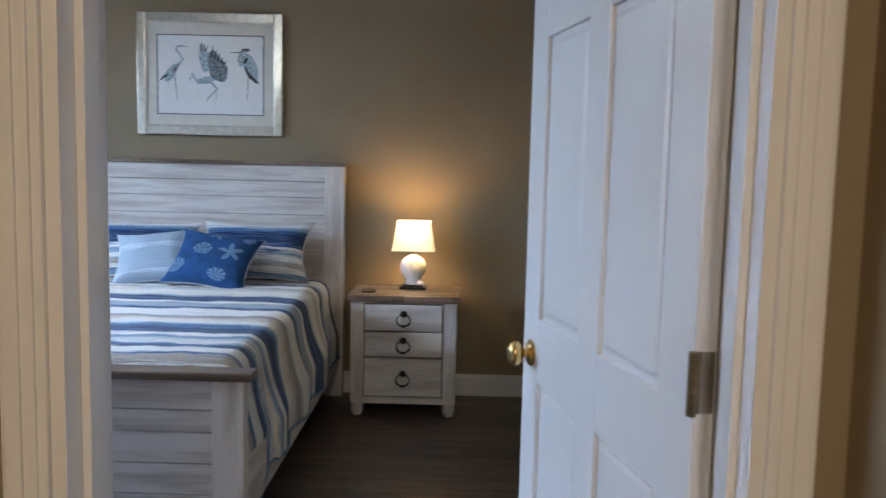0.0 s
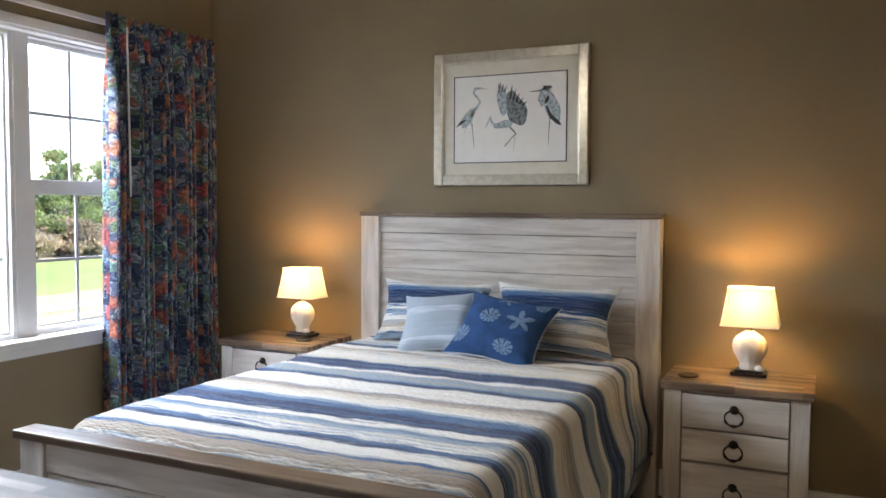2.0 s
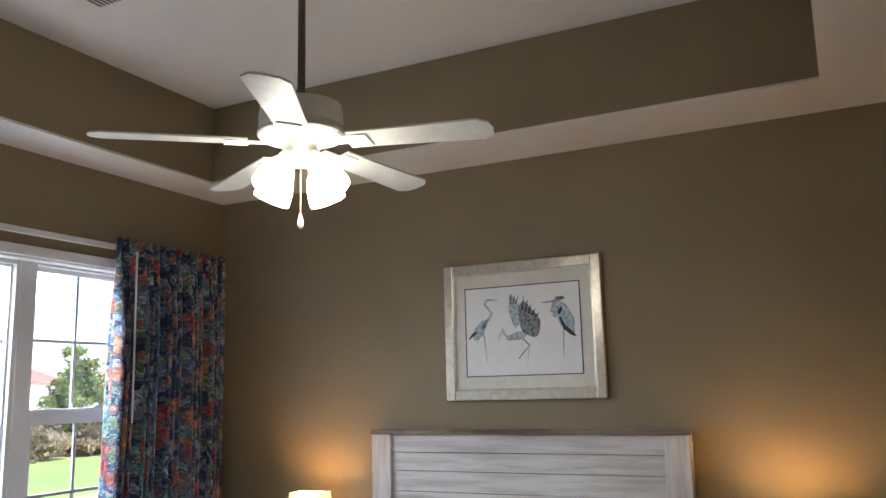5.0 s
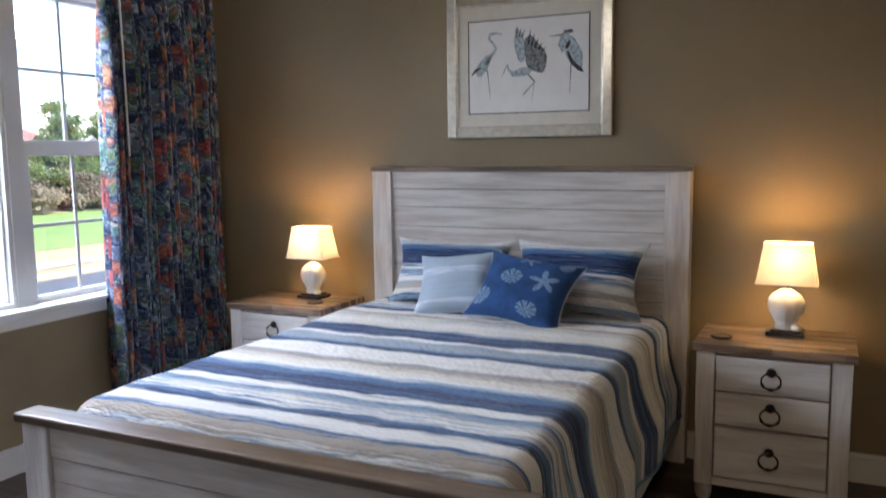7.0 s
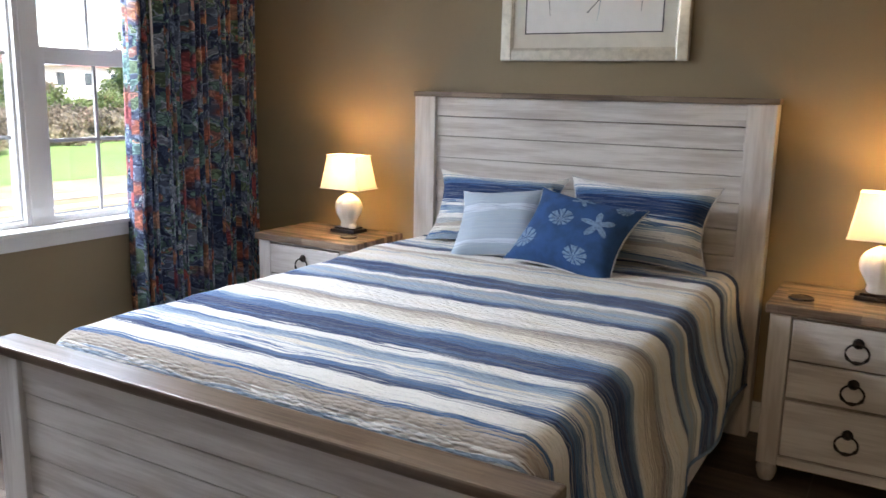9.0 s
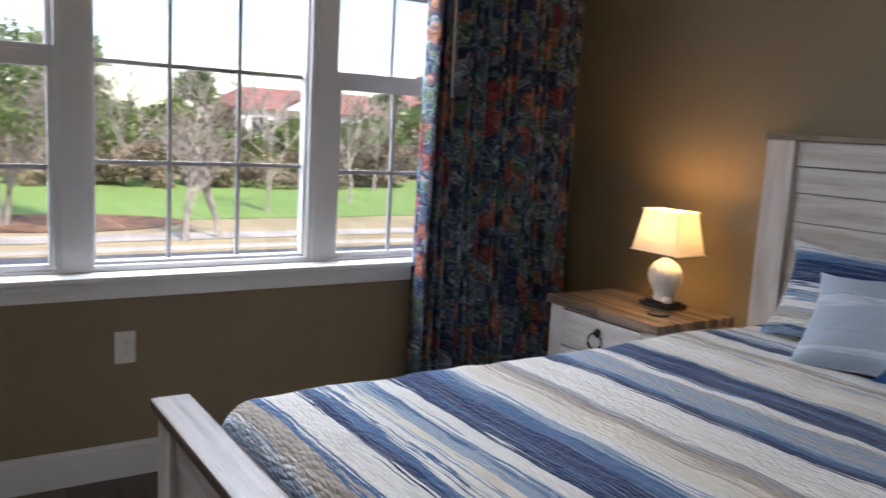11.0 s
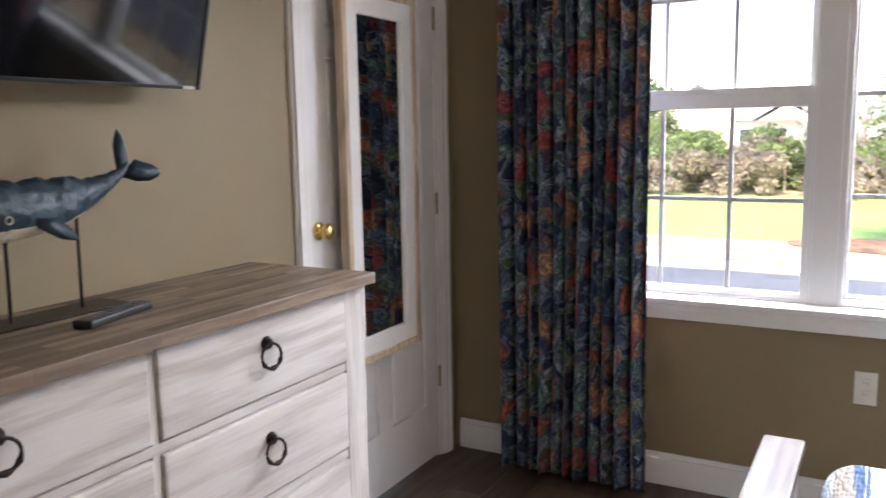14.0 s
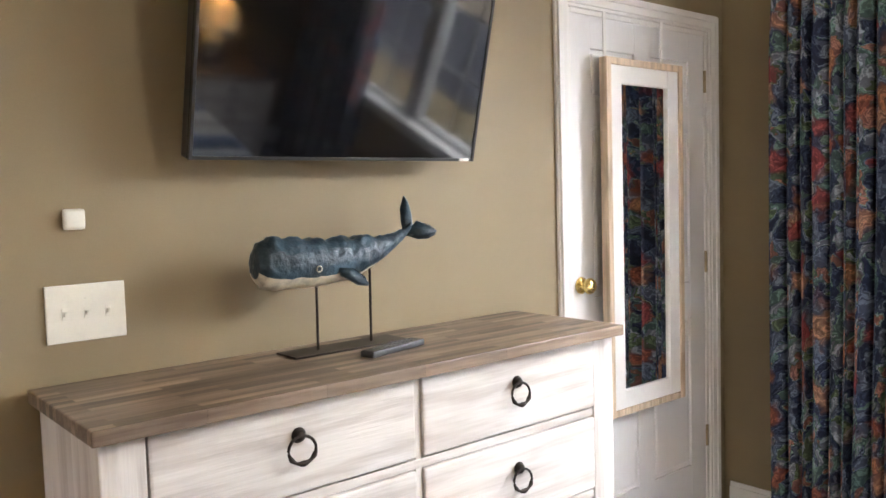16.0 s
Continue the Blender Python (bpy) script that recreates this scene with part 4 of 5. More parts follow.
def nightstand(x0, x1, y0, y1, H):
    ob = thing("nightstand", ((x0 + x1) / 2, (y0 + y1) / 2, 0), "whitewashed three-drawer nightstand with brown plank top beside the bed", "nightstand", "nightstands beside the bed")
    a, b, f, k = x0 + 0.014, x1 - 0.014, y0 + 0.016, y1 - 0.01
    body = part("body", box(a + 0.005, b - 0.005, f + 0.012, k, 0.085, H - 0.034, 0.002), WOODZ, ob)
    for p, q in ((a, a + 0.072), (b - 0.072, b)):
        part("stile", box(p, q, f, f + 0.045, 0.07, H - 0.034, 0.004), WOODZ, ob)
    part("top", box(x0, x1, y0, y1, H - 0.034, H, 0.005), TOPD, ob, "brown plank top")
    part("apron", box(a + 0.072, b - 0.072, f + 0.004, f + 0.03, 0.07, 0.105, 0.003), WOODX, ob)
    for z0, z1 in ((0.475, 0.618), (0.335, 0.468), (0.115, 0.322)):
        part("rail_gap", box(a + 0.073, b - 0.073, f + 0.006, f + 0.02, z0 - 0.006, z1 + 0.006, 0), GAP, ob)
        dr = part("drawer", box(a + 0.078, b - 0.078, f - 0.004, f + 0.019, z0, z1, 0.005), WOODX, ob)
        ring_pull((x0 + x1) / 2, f - 0.004, (z0 + z1) / 2 + 0.022, dr, -1.05)
    for px in (a + 0.036, b - 0.036):
        for py in (f + 0.03, k - 0.04):
            part("foot", turned([(0.022, 0), (0.027, 0.006), (0.034, 0.028), (0.036, 0.045), (0.030, 0.056), (0.034, 0.062), (0.034, 0.072)], (px, py, 0), 20), WOODZ, ob, smooth=True)
    return ob


NSH = 0.668
ns = nightstand(0.848, 1.452, 5.50, 5.93, NSH)
copy_thing(ns, Matrix.Translation((-1.262, 5.715, 0)))

# ---- bedside lamps, coasters ----


def table_lamp(x, y, z0):
    ob = thing("table_lamp", (x, y, z0), "white ceramic shell lamp with lit cream shade on a nightstand", "table lamp", "bedside lamps")
    base = box(x - 0.075, x + 0.075, y - 0.055, y + 0.055, z0, z0 + 0.016, 0.004)
    box(x - 0.058, x + 0.058, y - 0.042, y + 0.042, z0 + 0.016, z0 + 0.026, 0.004, base)
    part("foot_plate", base, BLACKW, ob, "black lacquered foot")
    bm = bmesh.new()
    seg, prof = 48, [(0.040, 0.026), (0.044, 0.036), (0.040, 0.05), (0.052, 0.072), (0.068, 0.10), (0.073, 0.125), (0.069, 0.15), (0.055, 0.172), (0.032, 0.188), (0.016, 0.196)]
    rings = []
    for r, h in prof:
        rib = 0.05 if 0.06 < h < 0.18 else 0.01
        rings.append([bm.verts.new((x + r * (1 + rib * math.cos(18 * 2 * math.pi * i / seg) * 0.5) * math.cos(2 * math.pi * i / seg), y + 0.8 * r * (1 + rib * math.cos(12 * 2 * math.pi * i / seg)) * math.sin(2 * math.pi * i / seg), z0 + h)) for i in range(seg)])
    for a, b in zip(rings, rings[1:]):
        for i in range(seg):
            bm.faces.new((a[i], a[(i + 1) % seg], b[(i + 1) % seg], b[i]))
    bm.faces.new(rings[-1])
    merge(bm, turned([(0.02, 0), (0.023, 0.01), (0.015, 0.02), (0.004, 0.024)], (x + 0.045, y - 0.03, z0 + 0.026), 14))
    part("body", bm, CERAMIC, ob, "white ceramic scallop shell body", True)
    part("stem", tube([(x, y, z0 + 0.192), (x, y, z0 + 0.232)], 0.008, 10), BRASS, ob)
    # rectangular tapered shade, open above and below
    bm = bmesh.new()
    zb, zt = z0 + 0.222, z0 + 0.387
    for inset in (0, 0.002):
        lo = [(x + sx * (0.120 - inset), y + sy * (0.084 - inset), zb) for sx, sy in ((-1, -1), (1, -1), (1, 1), (-1, 1))]
        hi = [(x + sx * (0.093 - inset), y + sy * (0.060 - inset), zt) for sx, sy in ((-1, -1), (1, -1), (1, 1), (-1, 1))]
        vl, vh = [bm.verts.new(p) for p in lo], [bm.verts.new(p) for p in hi]
        for i in range(4):
            q = (vl[i], vl[(i + 1) % 4], vh[(i + 1) % 4], vh[i])
            if inset == 0:
                bm.faces.new(q)
    bmesh.ops.delete(bm, geom=[v for v in bm.verts if not v.link_faces], context="VERTS")
    bmesh.ops.bevel(bm, geom=[e for e in bm.edges if len(e.link_faces) == 2], offset=0.008, segments=3, affect="EDGES")
    sh = part("shade", bm, SHADE, ob, "cream fabric lampshade, lit")
    for zz, ex, ey in ((zb, 0.1205, 0.0845), (zt, 0.0935, 0.0605)):
        part("trim", tube([(x - ex, y - ey, zz), (x + ex, y - ey, zz), (x + ex, y + ey, zz), (x - ex, y + ey, zz)], 0.0022, 6, closed=True), LINEN, sh)
    part("bulb", turned([(0.010, 0), (0.013, 0.02), (0.022, 0.045), (0.023, 0.06), (0.015, 0.076), (0.004, 0.081)], (x, y, z0 + 0.24), 16), BULBW, ob, "warm lit bulb", True)
    return ob


lp = table_lamp(1.183, 5.795, NSH)
copy_thing(lp, Matrix.Translation((-1.205, 5.80, NSH)))
for x, y in ((1.183, 5.795), (-1.205, 5.80)):
    lamp("lamp_bulb_light", "POINT", Matrix.Translation((x, y, NSH + 0.335)), 1.55, LAMP_WARM, radius=0.03)
for x, y in ((0.945, 5.64), (-1.10, 5.66)):
    single("coaster", turned([(0.042, 0), (0.044, 0.002), (0.044, 0.007), (0.040, 0.008), (0.038, 0.006), (0.005, 0.006)], (x, y, NSH), 28), BLACKW, (x, y, NSH), "round black coaster on a nightstand", "coaster", "coasters", smooth=False)

# ---- picture over the bed ----
PX0, PX1, PZ0, PZ1 = -0.452, 0.398, 1.520, 2.218
pic = thing("framed_print", ((PX0 + PX1) / 2, NY, (PZ0 + PZ1) / 2), "champagne framed print of pale grey-blue shapes, over the headboard", "picture")
part("frame", frame_boxes(PX0, PX1, PZ0, PZ1, 0.052, NY - 0.034, NY - 0.001, 0.007), SILVER, pic)
part("inner_lip", frame_boxes(PX0 + 0.05, PX1 - 0.05, PZ0 + 0.05, PZ1 - 0.05, 0.007, NY - 0.027, NY - 0.004, 0.002), SILVER, pic)
part("mat_board", box(PX0 + 0.05, PX1 - 0.05, NY - 0.016, NY - 0.006, PZ0 + 0.05, PZ1 - 0.05, 0), MATB, pic)
IX0, IX1, IZ0, IZ1 = PX0 + 0.118, PX1 - 0.118, PZ0 + 0.122, PZ1 - 0.128
part("border_line", frame_boxes(IX0 - 0.005, IX1 + 0.005, IZ0 - 0.005, IZ1 + 0.005, 0.0048, NY - 0.019, NY - 0.014, 0), INKD, pic)
sheet = part("print", box(IX0, IX1, NY - 0.0175, NY - 0.014, IZ0, IZ1, 0), PAPER, pic)


def blot(cx, cz, rx, rz, tilt, mat, taper=0.0, y=0.0182):
    """A plain soft-edged oval on the paper; u and v run over the sheet."""
    bm = bmesh.new()
    vs = []
    for k in range(28):
        t = 2 * math.pi * k / 28
        a, b = rx * math.cos(t), rz * math.sin(t) * (1 + taper * math.cos(t))
        wob = 1 + 0.06 * math.sin(5 * t + cx * 30)
        a, b = a * wob, b * wob
        vs.append(bm.verts.new((IX0 + (IX1 - IX0) * cx + a * math.cos(tilt) - b * math.sin(tilt), NY - y, IZ0 + (IZ1 - IZ0) * cz + a * math.sin(tilt) + b * math.cos(tilt))))
    bm.faces.new(vs[::-1])
    part("shape", bm, mat, sheet)


def stroke(pts, r, mat):
    bm = bmesh.new()
    p3 = [Vector((IX0 + (IX1 - IX0) * u, 0, IZ0 + (IZ1 - IZ0) * v)) for u, v in pts]
    left, right = [], []
    for i, p in enumerate(p3):
        d = (p3[min(i + 1, len(p3) - 1)] - p3[max(i - 1, 0)]).normalized()
        nrm = Vector((-d.z, 0, d.x)) * (r[i] if isinstance(r, list) else r)
        left.append(bm.verts.new((p.x + nrm.x, NY - 0.0186, p.z + nrm.z)))
        right.append(bm.verts.new((p.x - nrm.x, NY - 0.0186, p.z - nrm.z)))
    for i in range(len(p3) - 1):
        bm.faces.new((left[i], right[i], right[i + 1], left[i + 1]))
    part("shape", bm, mat, sheet)


blot(0.13, 0.53, 0.062, 0.026, 0.95, INKB, -0.3)
stroke([(0.20, 0.63), (0.24, 0.70), (0.21, 0.76), (0.175, 0.81), (0.19, 0.86), (0.23, 0.865), (0.30, 0.85)], [0.009, 0.007, 0.006, 0.006, 0.008, 0.005, 0.001], INKB)
blot(0.175, 0.585, 0.035, 0.010, 1.0, INK, -0.4, 0.0184)
stroke([(0.02, 0.42), (0.06, 0.47), (0.10, 0.50)], [0.002, 0.008, 0.004], INKD)
stroke([(0.16, 0.47), (0.17, 0.36), (0.185, 0.16)], [0.003, 0.002, 0.001], INK)
stroke([(0.12, 0.45), (0.09, 0.35)], [0.0025, 0.001], INKB)
blot(0.44, 0.72, 0.085, 0.028, 1.75, INKB, -0.2)
blot(0.56, 0.62, 0.095, 0.050, 1.95, INK, -0.35, 0.0184)
blot(0.60, 0.55, 0.045, 0.035, 1.9, INK, 0.0, 0.0185)
for k in range(5):
    stroke([(0.51 + 0.028 * k, 0.72 - 0.02 * k), (0.53 + 0.032 * k, 0.88 - 0.05 * k)], [0.006, 0.001], INKD)
for k in range(3):
    stroke([(0.41 + 0.022 * k, 0.80), (0.425 + 0.028 * k, 0.92 - 0.02 * k)], [0.006, 0.001], INK)
blot(0.45, 0.43, 0.058, 0.020, 0.15, INKB, 0.2)
stroke([(0.38, 0.42), (0.345, 0.46), (0.33, 0.52), (0.315, 0.47), (0.285, 0.39)], [0.006, 0.006, 0.008, 0.004, 0.001], INKB)
stroke([(0.51, 0.40), (0.565, 0.32), (0.52, 0.26), (0.465, 0.18)], [0.004, 0.004, 0.002, 0.003], INK)
stroke([(0.56, 0.32), (0.54, 0.10)], [0.002, 0.001], INKB)
blot(0.88, 0.60, 0.085, 0.038, -1.15, INKB, -0.2)
stroke([(0.83, 0.62), (0.87, 0.50), (0.93, 0.43), (0.96, 0.40)], [0.004, 0.010, 0.010, 0.002], INKD)
blot(0.835, 0.69, 0.022, 0.009, 1.1, INKD, 0, 0.0184)
stroke([(0.80, 0.62), (0.775, 0.70), (0.79, 0.77), (0.84, 0.81)], [0.010, 0.013, 0.012, 0.010], INKB)
stroke([(0.68, 0.79), (0.78, 0.795), (0.83, 0.82), (0.88, 0.825)], [0.001, 0.004, 0.008, 0.003], INK)
stroke([(0.80, 0.835), (0.87, 0.84)], [0.004, 0.003], INKD)
stroke([(0.86, 0.48), (0.855, 0.34), (0.85, 0.18)], [0.003, 0.002, 0.001], INK)

# ---- dresser ----
DX0, DX1, DY0, DY1, DH = -0.712, 0.742, 2.325, 2.762, 1.026
dr = thing("dresser", ((DX0 + DX1) / 2, (DY0 + DY1) / 2, 0), "whitewashed six-drawer dresser with brown plank top against the wall", "dresser")
a, b, f, k = DX0 + 0.016, DX1 - 0.016, DY1 - 0.03, DY0 + 0.008
part("body", box(a + 0.004, b - 0.004, k, f - 0.012, 0.06, DH - 0.030, 0.002), WOODZ, dr)
for p, q in ((a, a + 0.085), (b - 0.085, b)):
    part("stile", box(p, q, f - 0.05, f, 0.0, DH - 0.030, 0.004), WOODZ, dr)
    part("stile", box(p + 0.001, q - 0.03, k, k + 0.05, 0.0, DH - 0.030, 0.004), WOODZ, dr)
part("top", box(DX0, DX1, DY0, DY1, DH - 0.030, DH, 0.004), TOPD, dr, "brown plank top with lighter strips")
part("back_panel", box(a + 0.085, b - 0.085, f - 0.03, f - 0.012, 0.08, DH - 0.030, 0), GAP, dr)
mid = (a + b) / 2
for z in (0.78, 0.545, 0.31, 0.075):
    part("rail", box(a + 0.085, b - 0.085, f - 0.03, f - 0.004, z - 0.003, z + 0.019, 0.003), WOODX, dr)
part("divider", box(mid - 0.010, mid + 0.010, f - 0.03, f - 0.005, 0.097, DH - 0.030, 0.003), WOODZ, dr)
for z0, z1 in ((0.804, 0.990), (0.571, 0.774), (0.336, 0.539), (0.101, 0.304)):
    for p, q in ((a + 0.0875, mid - 0.0115), (mid + 0.0115, b - 0.0875)):
        d = part("drawer", box(p, q, f - 0.025, f + 0.003, z0, z1, 0.006), WOODX, dr)
        ring_pull((p + q) / 2, f + 0.003, (z0 + z1) / 2 + 0.030, d, 0.92)

# ---- tv ----
TVA = radians(14)
tv = thing("television", (-0.02, SY, 1.76), "black flat-screen television on a tilting wall mount, switched off", "television")
TW, TH = 0.865, 0.505
tm = Matrix.Translation((-0.030, 2.415, 1.505)) @ Matrix.Rotation(-TVA, 4, "X")
part("housing", box(-TW / 2, TW / 2, -0.045, -0.004, 0.0, TH, 0.006, None, tm), PLASTB, tv)
bz = frame_boxes(-TW / 2, TW / 2, 0, TH, 0.009, -0.004, 0.003, 0.0015)
bmesh.ops.transform(bz, matrix=tm, verts=bz.verts)
part("bezel", bz, PLASTB, tv, "thin glossy black bezel")
part("screen", box(-TW / 2 + 0.008, TW / 2 - 0.008, -0.005, 0.0, 0.008, TH - 0.008, 0, None, tm), SCREEN, tv, "dark glossy screen")
part("badge", box(-TW / 2 + 0.02, -TW / 2 + 0.055, 0.0, 0.0045, 0.001, 0.008, 0.001, None, tm), SILVER, tv)
part("wall_mount", box(-0.20, 0.16, SY, SY + 0.03, 1.60, 1.95, 0.004), PLASTB, tv, "black wall mount")
part("mount_arm", box(-0.06, 0.02, SY + 0.03, SY + 0.115, 1.70, 1.78, 0.004), PLASTB, tv)

# ---- whale sculpture and remote on the dresser ----


def whale():
    bm = bmesh.new()
    ax, zc = 0.0, 1.285
    # head at +x, tail rising at -x; stations: x, half height, half width, centre height
    st = [(0.262, 0.004, 0.004, 0.0), (0.258, 0.042, 0.03, 0.002), (0.245, 0.062, 0.042, 0.002), (0.21, 0.070, 0.050, 0.000), (0.16, 0.066, 0.053, -0.002), (0.11, 0.066, 0.054, -0.004), (0.05, 0.062, 0.052, -0.004), (0.0, 0.060, 0.048, -0.001), (-0.05, 0.054, 0.043, 0.004),
          (-0.10, 0.043, 0.034, 0.012), (-0.145, 0.031, 0.025, 0.022), (-0.185, 0.021, 0.018, 0.035), (-0.215, 0.015, 0.014, 0.048), (-0.235, 0.011, 0.011, 0.062), (-0.245, 0.004, 0.004, 0.070)]
    seg, rings, n_ring = 36, [], 84
    for i in range(n_ring):
        f = i / (n_ring - 1)
        f = f * (len(st) - 1)
        j = min(int(f), len(st) - 2)
        q = f - j
        q = q * q * (3 - 2 * q) if j > 11 else q
        x, h, w, c = [p0 + (p1 - p0) * q for p0, p1 in zip(st[j], st[j + 1])]
        ring = []
        for k in range(seg):
            t = 2 * math.pi * k / seg
            up = max(0.0, math.sin(t))
            hump = 0.010 * up ** 4 * abs(math.sin((x + 0.03) * 44)) ** 0.7 if -0.11 < x < 0.225 else 0.0
            p = Vector((x * 62, math.cos(t) * 3.0, math.sin(t) * 3.6))
            dent = 0.0066 * noise.noise(p) * min(1, h / 0.03) * (1 if math.sin(t) > -0.6 else 0.2)
            ring.append(bm.verts.new((x, 2.45 + (w + dent) * math.cos(t), zc - 0.020 + c * 1.15 + (h * 0.88 + dent) * math.sin(t) + hump)))
        rings.append(ring)
    for i, (a, b) in enumerate(zip(rings, rings[1:])):
        for k in range(seg):
            fc = bm.faces.new((a[k], b[k], b[(k + 1) % seg], a[(k + 1) % seg]))
            t = 2 * math.pi * (k + 0.5) / seg
            f = i / (n_ring - 1) * 14
            fc.material_index = 1 if (math.sin(t) < (-0.55 if f < 7 else -0.8) and 0.8 <= f < 9) else 0
    bm.faces.new(rings[0][::-1])
    bm.faces.new(rings[-1])

    def fin(pts, thick):
        lo = [bm.verts.new(Vector(p) + Vector(thick)) for p in pts]
        hi = [bm.verts.new(Vector(p) - Vector(thick)) for p in pts]
        n = len(pts)
        bm.faces.new(lo)
        bm.faces.new(hi[::-1])
        for i in range(n):
            bm.faces.new((lo[i], hi[i], hi[(i + 1) % n], lo[(i + 1) % n]))

    zt = zc + 0.046
    fin([(-0.215, 2.452, zt - 0.014), (-0.217, 2.44, zt + 0.022), (-0.228, 2.425, zt + 0.058), (-0.250, 2.415, zt + 0.090), (-0.262, 2.417, zt + 0.074), (-0.262, 2.43, zt + 0.045), (-0.256, 2.442, zt + 0.018), (-0.248, 2.455, zt - 0.004)], (0.005, 0.004, 0))
    fin([(-0.225, 2.45, zt - 0.01), (-0.252, 2.462, zt + 0.016), (-0.282, 2.482, zt + 0.004), (-0.300, 2.492, zt - 0.012), (-0.282, 2.482, zt - 0.022), (-0.255, 2.468, zt - 0.022)], (0, 0.004, 0.006))
    fin([(0.04, 2.495, zc - 0.038), (0.0, 2.505, zc - 0.042), (-0.022, 2.520, zc - 0.064), (-0.032, 2.525, zc - 0.084), (-0.004, 2.52, zc - 0.080), (0.035, 2.50, zc - 0.055)], (0, 0.005, 0.002))
    for v in bm.verts:
        v.co.x, v.co.z = 0.272 + (v.co.x - 0.262) * 0.93, 1.274 + (v.co.z - zc) * 1.0
    n_eye = len(bm.faces)
    eye = [(0.128 + 0.007 * math.cos(t), 2.5075, 1.240 + 0.007 * math.sin(t)) for t in [2 * math.pi * q / 14 for q in range(14)]]
    tube(eye, 0.0018, 6, bm, True)
    bm.faces.ensure_lookup_table()
    for fc in bm.faces[n_eye:]:
        fc.material_index = 1
    n0 = len(bm.faces)
    for px in (0.100, -0.062):
        tube([(px, 2.44, DH + 0.004), (px, 2.445, zc - 0.03)], 0.0035, 8, bm)
    box(-0.15, 0.19, 2.39, 2.49, DH, DH + 0.005, 0.001, bm)
    bm.faces.ensure_lookup_table()
    for fc in bm.faces[n0:]:
        fc.material_index = 2
    return single("whale_sculpture", bm, [WHALEB, WHALEW, BLACKM], (0.02, 2.44, DH), "carved blue-black whale on a dark metal stand, on the dresser", "sculpture", smooth=False)


ob = whale()
for _p in ob.data.polygons:
    _p.use_smooth = _p.material_index < 2
rm = Matrix.Translation((-0.035, 2.575, DH)) @ Matrix.Rotation(radians(14), 4, "Z")
remote = thing("remote_control", (-0.035, 2.575, DH), "black television remote lying on the dresser", "remote control")
part("body", box(-0.10, 0.10, -0.022, 0.022, 0.0, 0.017, 0.005, None, rm), PLASTB, remote)
for i in range(9):
    for j in range(3):
        part("button", box(-0.085 + i * 0.018, -0.075 + i * 0.018, -0.014 + j * 0.011, -0.007 + j * 0.011, 0.0165, 0.0188, 0.001, None, rm), material("remote_keys", (0.10, 0.10, 0.105), 0.5, bump=0) if i == j == 0 else bpy.data.materials["remote_keys"], remote)

# ---- mirror hung on the closet door ----
MX0, MX1, MZ0, MZ1, MY = -1.602, -1.140, 0.584, 1.876, SY + 0.048
mir = thing("door_mirror", ((MX0 + MX1) / 2, MY, MZ0), "tall mirror in a pale wood frame hung over the closet door", "mirror")
part("backing", box(MX0 + 0.01, MX1 - 0.01, MY - 0.008, MY + 0.006, MZ0 + 0.01, MZ1 - 0.01, 0), RAWWOOD, mir)
part("outer_frame", frame_boxes(MX0, MX1, MZ0, MZ1, 0.026, MY - 0.006, MY + 0.028, 0.004), RAWWOOD, mir, "pale raw wood edge")
part("inner_frame", frame_boxes(MX0 + 0.025, MX1 - 0.025, MZ0 + 0.025, MZ1 - 0.025, 0.066, MY - 0.004, MY + 0.022, 0.003), TRIM, mir, "white painted inner frame")
part("mirror_glass", box(MX0 + 0.088, MX1 - 0.088, MY + 0.006, MY + 0.011, MZ0 + 0.085, MZ1 - 0.085, 0), MIRROR, mir, "mirror glass")
for x in (MX0 + 0.09, MX1 - 0.03):
    part("strap", box(x - 0.008, x + 0.008, MY - 0.006, MY - 0.003, MZ1 - 0.03, 2.035, 0), LINEN, mir, "white over-door strap")

# ---- ceiling fan ----
FX, FY = -0.045, 4.13
fan = thing("ceiling_fan", (FX, FY, TRAY), "white five-blade ceiling fan with lit frosted glass shades, at rest", "ceiling fan")
part("canopy", turned([(0.02, -0.06), (0.05, -0.045), (0.068, -0.01), (0.068, 0)], (FX, FY, TRAY), 28), FANW, fan, smooth=True)
part("downrod", tube([(FX, FY, TRAY - 0.05), (FX, FY, 2.50)], 0.0125, 12), STEEL, fan, "dark metal downrod")
part("motor", turned([(0.03, 0.115), (0.09, 0.112), (0.128, 0.10), (0.133, 0.06), (0.133, 0.03), (0.125, 0.02)][::-1], (FX, FY, 2.375), 40), FANW, fan, smooth=False)
part("motor_ring", turned([(0.10, 0.0), (0.13, 0.004), (0.137, 0.012), (0.137, 0.022), (0.12, 0.026)], (FX, FY, 2.366), 40), FANW, fan)
part("switch_housing", turned([(0.03, -0.085), (0.05, -0.075), (0.058, -0.04), (0.058, -0.012), (0.075, -0.004), (0.075, 0.0)], (FX, FY, 2.366), 32), FANW, fan, smooth=True)
